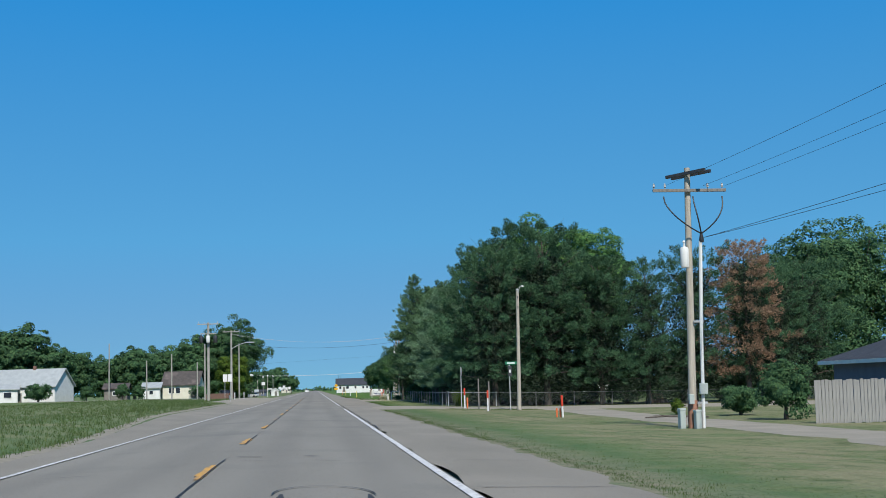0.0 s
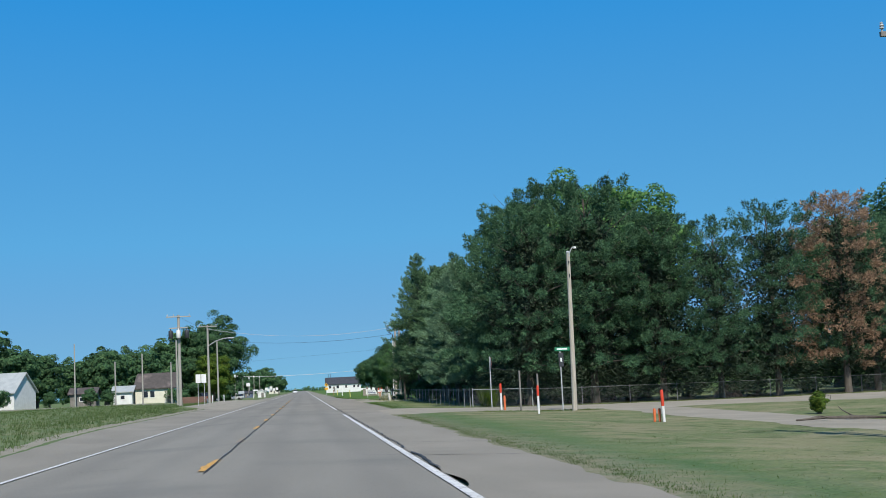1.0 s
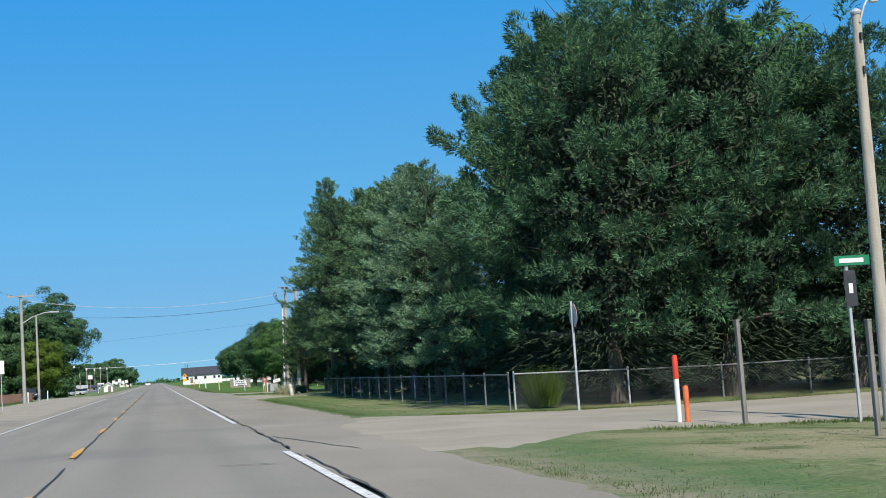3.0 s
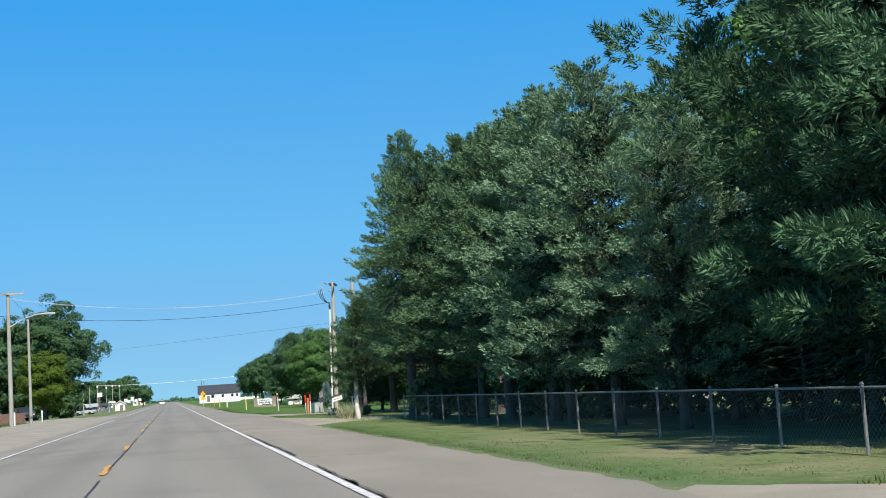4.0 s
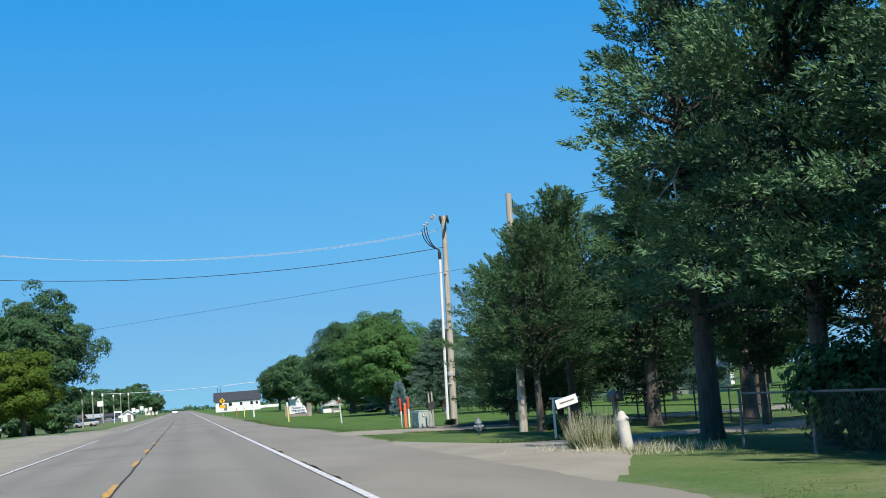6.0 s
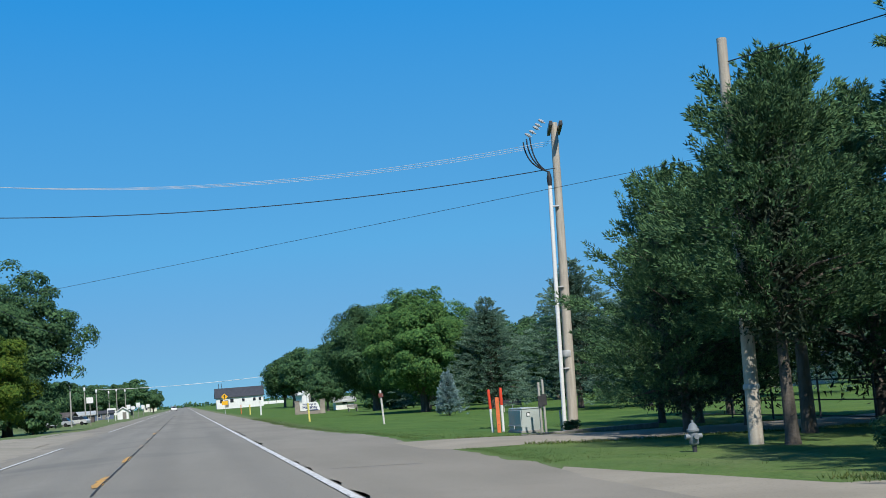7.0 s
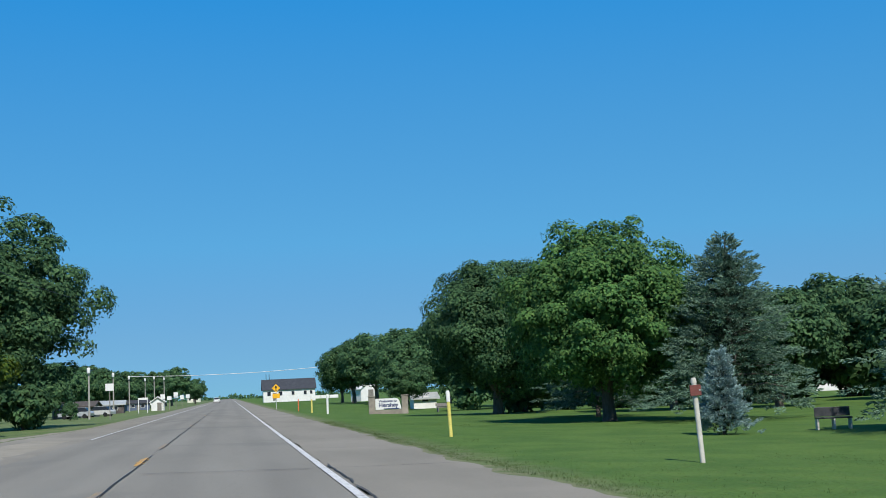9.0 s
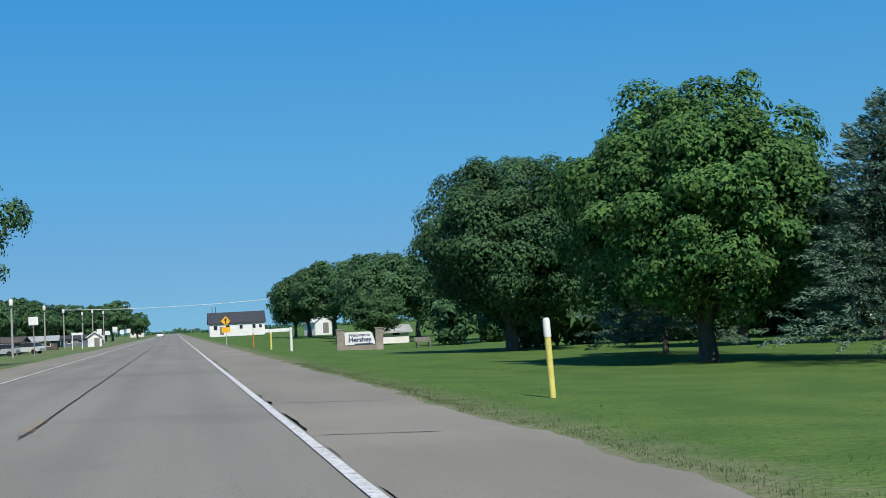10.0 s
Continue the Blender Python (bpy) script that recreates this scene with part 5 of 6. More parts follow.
box = thing("transformer_box", 9.9, 182.72, "grey-green pad-mounted transformer cabinet on a concrete slab", "transformer", rz=4.4)
part("slab", Build().box((0, 0, 0.0), (0.72, 1.3, 0.14), 0, 0.02), CONCRETE, box)
part("body", Build().prism([(-0.31, 0.07), (0.36, 0.07), (0.27, 0.72), (-0.28, 0.72)], -0.6, 0.6), UTILITY, box, "enamelled steel body")
part("lid", Build().box((-0.005, 0.0, 0.735), (0.58, 1.24, 0.035), 0, 0.012), UTILITY, box)
part("door_panel", Build().box((-0.31, 0.0, 0.46), (0.03, 1.14, 0.46), 0, 0.01), UTILITY, box)
part("door_ledge", Build().box((-0.325, 0.0, 0.21), (0.05, 1.2, 0.035), 0, 0.01), UTILITY, box)
part("door_seam", Build().box((-0.318, 0.0, 0.19), (0.04, 1.18, 0.012)), DARKSTEEL, box)
part("padlock", Build().box((-0.36, 0.0, 0.17), (0.03, 0.07, 0.11), 0, 0.01), GALV, box)
part("label", Build().box((-0.08, -0.604, 0.55), (0.12, 0.006, 0.12)), BLACK, box, "dark framed warning label")
part("label_print", Build().box((-0.08, -0.608, 0.55), (0.08, 0.004, 0.08)), WHITE, box, "white panel of the label")
part("cooling_fin", Build().box((0.36, -0.3, 0.32), (0.06, 0.5, 0.42), 0, 0.01), DARKSTEEL, box)
marker(9.22, 184.2, 1.36, 0.62, RED, "transformer markers", "slender white post with a red top beside the transformer", None, 0.042, -2)
marker(9.52, 184.0, 1.4, 0.55, RED, "transformer markers", "slender white post with a red top beside the transformer", None, 0.045)
om = thing("marker_post", 9.32, 183.75, "flat orange marker board standing between the white posts", "marker post", "transformer markers")
part("board", Build().box((0, 0, 0.5), (0.12, 0.03, 1.2), 0, 0.01), ORANGE, om)
for z in (0.25, 0.95):
    part("bolt", Build().box((0, -0.02, z), (0.025, 0.02, 0.025), 0, 0.004), DARKSTEEL, om)
for x, y, h in ((9.92, 180.9, 1.5), (10.1, 181.1, 1.58)):
    t = thing("wooden_post", x, y, "pale weathered wooden post holding a small dark meter board", "post", "wooden posts")
    part("post", Build().box((0, 0, h / 2 - 0.15), (0.065, 0.06, h + 0.3), 8, 0.01), POLE_GREY, t)
    part("board", Build().box((0.01, -0.045, h * 0.62), (0.15, 0.03, 0.34), 8, 0.008), DARKSTEEL, t, "small dark meter board")
gg = thing("guy_guard", 11.15, 182.9, "pale plastic guard on the guy anchor beside the pole", "guy guard")
part("tube", Build().tube([(0, 0, -0.2), (-0.05, 0, 0.62)], [0.055, 0.03], 10), OLD_WHITE, gg, "", True)
part("band", Build().tube([(-0.012, 0, 0.1), (-0.016, 0, 0.17)], 0.056, 10), GALV, gg, "", True)
sl = thing("timber_edging", 11.0, 179.6, "long grey timber edging at the end of the lawn", "timber")
part("timber", Build().box((0, 0, 0.04), (4.2, 0.16, 0.16), 4, 0.02), GREYWOOD, sl)
part("timber", Build().box((-2.6, -0.25, 0.03), (1.4, 0.14, 0.12), 9, 0.02), GREYWOOD, sl)

hy = thing("fire_hydrant", 8.84, 166.6, "small grey-blue fire hydrant on the grass", "hydrant", scale=0.84)
HYDRANT = surface("blue_grey_hydrant", (0.20, 0.225, 0.25), (0.14, 0.16, 0.18), 4, 30, 0.6)
part("stem", Build().lathe((0, 0, -0.1), [(0.05, 0), (0.05, 0.28)], 12), DARKSTEEL, hy, "thin dark stem", True)
part("barrel", Build().lathe((0, 0, 0.14), [(0.06, 0), (0.1, 0.03), (0.11, 0.06), (0.11, 0.3), (0.14, 0.31), (0.14, 0.35), (0.11, 0.38), (0.08, 0.46), (0.03, 0.5), (0.03, 0.56)], 14), HYDRANT, hy, "", True)
for a in (0, 90, 180):
    o = part("outlet", Build().tube([(0.09, 0, 0.34), (0.19, 0, 0.34)], 0.06, 10), HYDRANT, hy, "", True)
    o.matrix_basis = pose(0, 0, 0, 0, 0, a + 180)

pr = thing("reed_clump", 8.0, 151.6, "pale straw-coloured clump of ornamental grass", "ornamental grass")
rr = np.random.default_rng(8)
n = 6500
ang, rad = rr.uniform(0, 6.283, n), np.sqrt(rr.random(n))
bx = np.column_stack([np.cos(ang) * rad * 0.5, np.sin(ang) * rad * 0.65, np.zeros(n) - 0.02])
al = unit(np.column_stack([np.cos(ang) * rad * 0.3 + rr.normal(0, 0.17, n), np.sin(ang) * rad * 0.3 + rr.normal(0, 0.17, n), np.ones(n)]))
sd = unit(np.cross(al, rr.normal(0, 1, (n, 3))))
hgt = np.where(rr.random(n) < 0.1, rr.uniform(0.75, 1.05, n), rr.uniform(0.25, 0.66, n))
green = rr.random(n) < 0.4
part("foliage", blades("foliage", bx[green], al[green], sd[green], hgt[green] * 0.85, 0.014, BLADE, 0.3), None, pr, "green lower blades")
part("dry_plume", blades("dry_plume", bx[~green], al[~green], sd[~green], hgt[~green], 0.013, STRAW, 0.3), None, pr, "pale dry stalks")

wc = thing("weed_clump", 11.7, 104.3, "tall light green weeds behind the chain-link gate", "weeds")
wn_ = 1500
wa, wr = rr.uniform(0, 6.283, wn_), np.sqrt(rr.random(wn_))
wb = np.column_stack([np.cos(wa) * wr * 0.42, np.sin(wa) * wr * 0.4, np.zeros(wn_) - 0.02])
wl_ = unit(np.column_stack([np.cos(wa) * wr * 0.3 + rr.normal(0, 0.14, wn_), np.sin(wa) * wr * 0.3 + rr.normal(0, 0.14, wn_), np.ones(wn_)]))
part("foliage", blades("foliage", wb, wl_, unit(np.cross(wl_, rr.normal(0, 1, (wn_, 3)))), rr.uniform(0.5, 1.5, wn_), 0.035, LEAF_YELLOW, 0.3), None, wc)
bo = thing("white_bollard", 8.36, 150.6, "leaning white-painted pipe bollard with a rounded cap", "bollard")
bo.matrix_basis = bo.matrix_basis @ pose(0, 0, 0, 0, -6, 0)
part("pipe", Build().lathe((0, 0, -0.2), [(0.125, 0), (0.125, 0.84)], 16), OLD_WHITE, bo, "", True)
part("cap", Build().lathe((0, 0, 0.64), [(0.13, 0), (0.13, 0.05), (0.09, 0.1), (0.065, 0.17), (0.02, 0.2)], 16), OLD_WHITE, bo, "", True)

mb = thing("mailbox_post", 9.24, 158.95, "white pipe mailbox stand with a crossbar", "mailbox stand")
part("upright", Build().tube([(0, 0, -0.2), (0, 0, 1.15)], 0.035, 8), WHITE, mb, "", True)
part("crossbar", Build().tube([(-0.1, 0, 1.13), (0.75, 0, 1.1)], 0.025, 8), WHITE, mb, "", True)
ms = thing("small_sign", 7.52, 151.95, "tilted white arrow sign on a stake", "sign")
part("board", Build().box((0, 0, 1.06), (0.5, 0.03, 0.2), 0, 0.008, Matrix.Rotation(radians(-14), 4, "Y")), WHITE, ms)
part("stake", Build().box((0.05, 0.04, 0.5), (0.05, 0.04, 1.1), 0, 0.006), GREYWOOD, ms)
part("print", Build().box((0, -0.018, 1.06), (0.34, 0.004, 0.03), 0, 0, Matrix.Rotation(radians(-14), 4, "Y")), GREYWOOD, ms, "faded bar of lettering")
mx = thing("mailbox", 8.75, 152.3, "dark mailbox on a wooden post behind the reeds", "mailbox")
part("post", Build().box((0, 0, 0.4), (0.1, 0.1, 1.22), 5, 0.01), GREYWOOD, mx, "dark stained post")
part("box", Build().prism([(-0.11, 1.02), (0.11, 1.02), (0.11, 1.17), (0.07, 1.24), (0, 1.26), (-0.07, 1.24), (-0.11, 1.17)], -0.26, 0.24), DARKSTEEL, mx)
part("door", Build().prism([(-0.1, 1.03), (0.1, 1.03), (0.1, 1.17), (0.06, 1.235), (-0.06, 1.235), (-0.1, 1.17)], -0.275, -0.26), DARKSTEEL, mx)

# marker posts along the lawn
marker(8.8, 204.4, 1.6, 0.1, OLD_WHITE, "lawn marker posts", "tall weathered pale marker post with a faded red plate", OLD_WHITE, 0.05, -3)
marker(6.9, 221.4, 1.45, 0.35, WHITE, "lawn marker posts", "yellow marker post with a white top on the lawn", YELLOW, 0.06, -2)
marker(7.45, 281, 1.5, 0.2, WHITE, "lawn marker posts", "white marker post on the lawn", WHITE, 0.09)
marker(6.61, 287, 1.4, 0.3, WHITE, "lawn marker posts", "yellow and white marker post on the lawn", YELLOW, 0.07)
marker(6.2, 300, 1.4, 0.3, WHITE, "lawn marker posts", "pale marker post on the lawn", ORANGE, 0.05)

flag = thing("marker_flag", 8.72, 204.34, "faded red-brown reflector plate fixed on the pale post", "marker")
flag.matrix_basis = pose(8.72, 204.33, ground_z(8.8, 204.4) + 1.36, 0, -3, 0)
part("plate", Build().box((0.0, 0, 0), (0.22, 0.03, 0.2), 0, 0.006), surface("faded_red_plate", (0.17, 0.055, 0.045), (0.13, 0.045, 0.04), 5, 30, 0.7), flag)
part("bolt", Build().box((0.08, -0.02, 0), (0.03, 0.02, 0.03), 0, 0.004), GALV, flag)


def letters(body, size, x, y, z, parent, material, name="lettering", depth=0.006, bold=0.0):
    cu = bpy.data.curves.new(name, "FONT")
    cu.body, cu.size, cu.extrude, cu.align_x, cu.align_y, cu.offset = body, size, depth, "CENTER", "CENTER", bold
    tmp = bpy.data.objects.new(name, cu)
    scene.collection.objects.link(tmp)
    me = bpy.data.meshes.new_from_object(tmp.evaluated_get(bpy.context.evaluated_depsgraph_get()))
    bpy.data.objects.remove(tmp)
    bpy.data.curves.remove(cu)
    me.materials.clear()
    me.materials.append(material)
    o = part(name, me, None, parent, "dark blue letters")
    o.matrix_basis = pose(x, y, z, 90, 0, 0)
    return o


ws = thing("welcome_sign", 14.1, 297.0, "white town welcome board between two stone pillars", "town sign", rz=-4, scale=0.93)
for s in (-1.6, 1.6):
    part("pillar", Build().box((s, 0, 0.8), (0.62, 0.62, 1.85), 0, 0.03), STONE, ws, "buff stone pillar")
    part("pillar_cap", Build().box((s, 0, 1.74), (0.74, 0.74, 0.09), 0, 0.02), STONE, ws)
part("plinth", Build().box((0, 0, 0.18), (2.6, 0.5, 0.42), 0, 0.02), STONE, ws)
part("board", Build().prism([(-1.25, 0.45), (1.25, 0.45), (1.25, 0.62), (1.05, 1.3), (0.85, 1.5), (-1.25, 1.5)], -0.13, -0.05), WHITE, ws, "white painted board")
letters("Welcome to", 0.34, -0.05, -0.14, 1.24, ws, BLUE_INK, "greeting", 0.006, 0.008)
letters("Hershey", 0.56, 0.0, -0.14, 0.86, ws, BLUE_INK, "town_name", 0.006, 0.014)
part("blue_band", Build().box((0.3, -0.136, 0.5), (1.5, 0.008, 0.09)), BLUE_INK, ws)
for x, y in ((19.4, 299),):
    bn = thing("garden_bench", x, y, "small low garden bench on the lawn", "bench", "benches", rz=10)
    part("seat", Build().box((0, 0, 0.42), (1.3, 0.4, 0.06), 0, 0.01), GREYWOOD, bn)
    part("backrest", Build().box((0, 0.2, 0.65), (1.3, 0.05, 0.3), 0, 0.01), GREYWOOD, bn)
    for s in (-0.5, 0.5):
        part("leg", Build().box((s, 0, 0.2), (0.08, 0.38, 0.42), 0, 0.01), GREYWOOD, bn)
bn = thing("garden_bench", 19.0, 219.8, "dark blue-grey garden bench with pale legs beneath the spruces", "bench", "benches", rz=-14, scale=0.86)
part("seat", Build().box((0, 0, 0.42), (1.3, 0.42, 0.06), 0, 0.01), DARKSTEEL, bn)
part("backrest", Build().box((0, 0.2, 0.64), (1.3, 0.05, 0.34), 0, 0.01), DARKSTEEL, bn)
for s in (-0.6, 0.0, 0.6):
    part("leg", Build().box((s, 0, 0.2), (0.07, 0.4, 0.42), 0, 0.01), OLD_WHITE, bn, "pale leg")

fl = thing("floodlight_mast", 62.0, 282, "tall thin floodlight mast behind the spruces", "floodlight")
part("mast", Build().tube([(0, 0, -0.3), (0, 0, 20.4)], [0.22, 0.11], 10), GALV, fl, "", True)
part("lamp_bar", Build().box((0.5, 0, 20.4), (2.6, 0.12, 0.12), 0, 0.02), GALV, fl)
for s in (-0.2, 0.6, 1.4):
    part("lamp", Build().lathe((s, -0.2, 20.4), [(0.06, 0), (0.16, 0.15), (0.18, 0.3), (0.14, 0.34)], 10), GALV, fl, "", True)


# ---- buildings ----
def house(name, x, y, w, d, eave, ridge, wall, roof, label, rz=0.0, windows=(), doors=(), along="x", z=None, over_=0.35, trim=None, chimney=None):
    """A gabled house: its front at -y. windows: (x, z, width, height) on the front."""
    t = thing(name, x, y, label, "house", "houses", z, rz)
    wl = Build()
    if along == "x":
        wl.prism([(-d / 2, -0.4), (d / 2, -0.4), (d / 2, eave), (0, ridge - 0.12), (-d / 2, eave)], -w / 2, w / 2, "yz")
    else:
        wl.prism([(-w / 2, -0.4), (w / 2, -0.4), (w / 2, eave), (0, ridge - 0.12), (-w / 2, eave)], -d / 2, d / 2, "xz")
    part("wall", wl, wall, t)
    rf = Build()
    span = (d if along == "x" else w) / 2
    slope = (ridge - eave) / span
    e = over_
    prof = [(-span - e, eave - slope * e), (0, ridge), (span + e, eave - slope * e), (span + e, eave - slope * e + 0.16), (0, ridge + 0.18), (-span - e, eave - slope * e + 0.16)]
    if along == "x":
        rf.prism(prof, -w / 2 - e, w / 2 + e, "yz")
    else:
        rf.prism(prof, -d / 2 - e, d / 2 + e, "xz")
    part("roof", rf, roof, t)
    for wx, wz, ww, wh in windows:
        f = part("window", Build().box((wx, -d / 2 - 0.02, wz), (ww + 0.16, 0.07, wh + 0.16), 0, 0.01), trim or WHITE, t)
        part("pane", Build().box((wx, -d / 2 - 0.06, wz), (ww, 0.02, wh)), GLASS, f)
    for wx, ww, wh in doors:
        part("door", Build().box((wx, -d / 2 - 0.03, wh / 2), (ww, 0.08, wh), 0, 0.01), trim or GREYWOOD, t)
    if chimney:
        part("chimney", Build().box((chimney[0], chimney[1], ridge + 0.2), (0.5, 0.5, 1.0), 0, 0.02), BRICK, t)
    return t


house("house", 14.6, 508, 12.8, 8, 2.75, 5.1, WHITE, SHINGLE_DARK, "long white building with a dark gabled roof and small windows", 0,
      [(-5.0, 1.7, 0.8, 1.0), (-2.2, 1.7, 0.9, 1.0), (0.9, 1.7, 0.7, 0.9), (3.9, 1.7, 0.7, 0.9), (5.4, 1.7, 0.6, 0.8)], [(-3.6, 0.9, 1.9)], z=0.05)
ant = thing("antenna_mast", 9.6, 515, "thin twin masts behind the white building", "mast", z=0)
for s in (-0.3, 0.5):
    part("mast", Build().tube([(s, 0, 0), (s, 0, 6.8)], 0.07, 6), DARKSTEEL, ant)
wf = thing("white_fence", 24, 506, "low white board fence beside the white building", "fence", z=-0.3)
for k in range(3):
    part("rail_panel", Build().box((-2.6 + 2.2 * k, 0, 0.75), (2.1, 0.06, 0.8), 0, 0.01), WHITE, wf)
house("shed", 26.5, 440, 3.6, 4, 2.2, 3.6, WHITE, WHITE, "small white shed among the trees", 25, [], [(0.5, 1.2, 1.9)], "y", z=-0.3)
for i, (x, y, w) in enumerate(((21.6, 326, 2.6),)):
    house("shed", x, y, w, 3.0, 1.1, 1.6, WHITE, SHINGLE_GREY, "low white shed beyond the lawn trees", 0, [(0, 1.0, 0.7, 0.5)], [], z=-0.9)

ysn = thing("warning_sign", 5.05, 324, "yellow diamond warning sign with a yellow plate below", "road sign", "road signs")
part("post", Build().box((0, 0, 1.3), (0.07, 0.07, 2.9), 0, 0.006), GALV, ysn)
part("diamond", Build().prism([(0, 1.84), (0.46, 2.3), (0, 2.76), (-0.46, 2.3)], -0.07, -0.05), SIGN_YELLOW, ysn)
part("symbol", Build().prism([(-0.05, 2.0), (0.05, 2.0), (0.05, 2.35), (0.16, 2.35), (0, 2.6), (-0.16, 2.35), (-0.05, 2.35)], -0.078, -0.072), BLACK, ysn)
part("plate", Build().box((0, -0.06, 1.45), (0.8, 0.02, 0.5), 0, 0.006), SIGN_YELLOW, ysn)

rh = thing("house", 35.6, 62.5, "single-storey blue-grey house with a dark hipped roof", "house", "houses", -0.7)
part("wall", Build().prism([(-7.4, -0.3), (7.4, -0.3), (7.4, 2.62), (-7.4, 2.62)], -5, 5, "xz"), SIDING_BLUE, rh)
part("roof", Build().add([(-8, -5.6, 2.6), (8, -5.6, 2.6), (8, 5.6, 2.6), (-8, 5.6, 2.6), (-2.6, 0, 4.9), (2.6, 0, 4.9), (-8, -5.6, 2.78), (8, -5.6, 2.78), (8, 5.6, 2.78), (-8, 5.6, 2.78)],
                         [(0, 3, 2, 1), (0, 1, 7, 6), (1, 2, 8, 7), (2, 3, 9, 8), (3, 0, 6, 9), (6, 7, 5, 4), (8, 9, 4, 5), (7, 8, 5), (9, 6, 4)]), SHINGLE_DARK, rh)
part("fascia", Build().box((0, -5.63, 2.66), (16.1, 0.05, 0.2), 0, 0.006), WHITE, rh)
part("fascia", Build().box((-8.03, 0, 2.66), (0.05, 11.2, 0.2), 0, 0.006), WHITE, rh)
for x in (-5.6, -1.5, 3.0):
    f = part("window", Build().box((x, -5.03, 1.6), (1.1, 0.08, 1.0), 0, 0.01), WHITE, rh)
    part("pane", Build().box((x, -5.08, 1.6), (0.95, 0.02, 0.85)), GLASS, f)
part("downpipe", Build().tube([(-4.6, -5.1, 0), (-4.6, -5.12, 2.4), (-4.9, -5.5, 2.6)], 0.05, 6), WHITE, rh)
wfe = thing("wooden_fence", 21.2, 52.6, "weathered grey board fence with a corner by the alley", "fence", rz=-2)
plank = Build().box((0, 0, 0.9), (0.145, 0.025, 1.85), 0, 0.006).mesh("plank", FENCE_WOOD)
pk = random.Random(3)
for k in range(28):
    put(plank, "plank", wfe, 0.155 * k, 0.01 * pk.uniform(-1, 1), 0.03 * pk.uniform(-1, 1), "", 0, pk.uniform(-0.6, 0.6), 0)
for k in range(24):
    put(plank, "plank", wfe, 4.4 + 0.155 * k, 0.9 + 0.01 * pk.uniform(-1, 1), 0.03 * pk.uniform(-1, 1), "", 0, pk.uniform(-0.6, 0.6), 0)
for z in (0.4, 1.5):
    part("rail", Build().box((2.1, 0.05, z), (4.3, 0.04, 0.09), 0, 0.006), GREYWOOD, wfe)
    part("rail", Build().box((6.2, 0.95, z), (3.8, 0.04, 0.09), 0, 0.006), GREYWOOD, wfe)

house("house", -49.2, 230.5, 12.0, 7.0, 3.2, 6.0, WHITE, SHINGLE_GREY, "white house with a pale grey gabled roof", -16, [(-2.6, 1.7, 1.0, 1.1), (1.2, 1.7, 1.0, 1.1), (3.6, 1.7, 0.8, 1.0)], [(-0.6, 1.0, 2.0)], z=-0.1, chimney=(0.5, 0))
house("porch", -52.5, 227.5, 3.2, 4.0, 2.2, 3.0, WHITE, SHINGLE_GREY, "low white lean-to beside the white house", 8, [(0, 1.2, 1.2, 0.9)], [], z=0.45)
house("house", -24.2, 240.5, 6.4, 6.0, 2.5, 4.7, SIDING_CREAM, SHINGLE_BROWN, "small cream house with a brown gabled roof", -6, [(-1.6, 1.4, 0.9, 1.0), (-0.4, 1.4, 0.7, 1.0)], [(2.4, 0.9, 2.0)], z=0.35)
house("shed", -29.5, 238, 3.0, 4.0, 2.0, 2.8, WHITE, SHINGLE_GREY, "low white shed between the houses", 0, [(0, 1.1, 0.6, 0.6)], [], z=0.35)
house("shed", -35.5, 236, 4.0, 4.0, 2.0, 2.8, GREYWOOD, SHINGLE_BROWN, "low pale shed between the houses", 0, [(0, 1.1, 0.9, 0.6)], [], z=0.35)

tpole = thing("utility_pole", -13.2, 160.5, "tall grey wooden utility pole carrying three transformer cans", "utility pole", "utility poles")
part("pole", pole_body(Build(), 9.7, 0.2), POLE_GREY, tpole, "", True)
part("crossarm", arm(Build(), (0, -0.16, 9.5), 2.6, "x"), POLE_GREY, tpole)
part("crossarm", arm(Build(), (0, -0.16, 8.3), 2.0, "x"), POLE_GREY, tpole)
for s in (-1.15, -0.5, 1.15):
    put(INS, "insulator", tpole, s, -0.16, 9.56)
for a, b_ in ((-0.85, 0.0), (0.0, -0.45), (0.85, 0.0)):
    part("transformer_can", Build().lathe((a, b_, 7.2), [(0.2, 0), (0.24, 0.06), (0.24, 0.75), (0.2, 0.85), (0.06, 0.88), (0.04, 1.05)], 12), WHITE if a == 0 else DARKSTEEL, tpole, "", True)
lamp2 = thing("street_lamp", -12.1, 187.3, "wooden pole with a long bent arm and street lamp", "street lamp", "street lamps")
part("pole", pole_body(Build(), 9.9, 0.18), POLE_GREY, lamp2, "", True)
part("crossarm", arm(Build(), (0, -0.15, 9.7), 2.4, "x"), POLE_GREY, lamp2)
part("lamp_arm", Build().tube([(0, -0.1, 7.2), (1.0, -0.1, 7.8), (2.0, -0.1, 8.1), (2.7, -0.1, 8.15)], 0.045, 8), GALV, lamp2, "", True)
part("lamp_head", Build().box((2.95, -0.1, 8.13), (0.75, 0.24, 0.14), 0, 0.05), GALV, lamp2)
for s in (-1.0, 0.5, 1.1):
    put(INS, "insulator", lamp2, s, -0.15, 9.75)
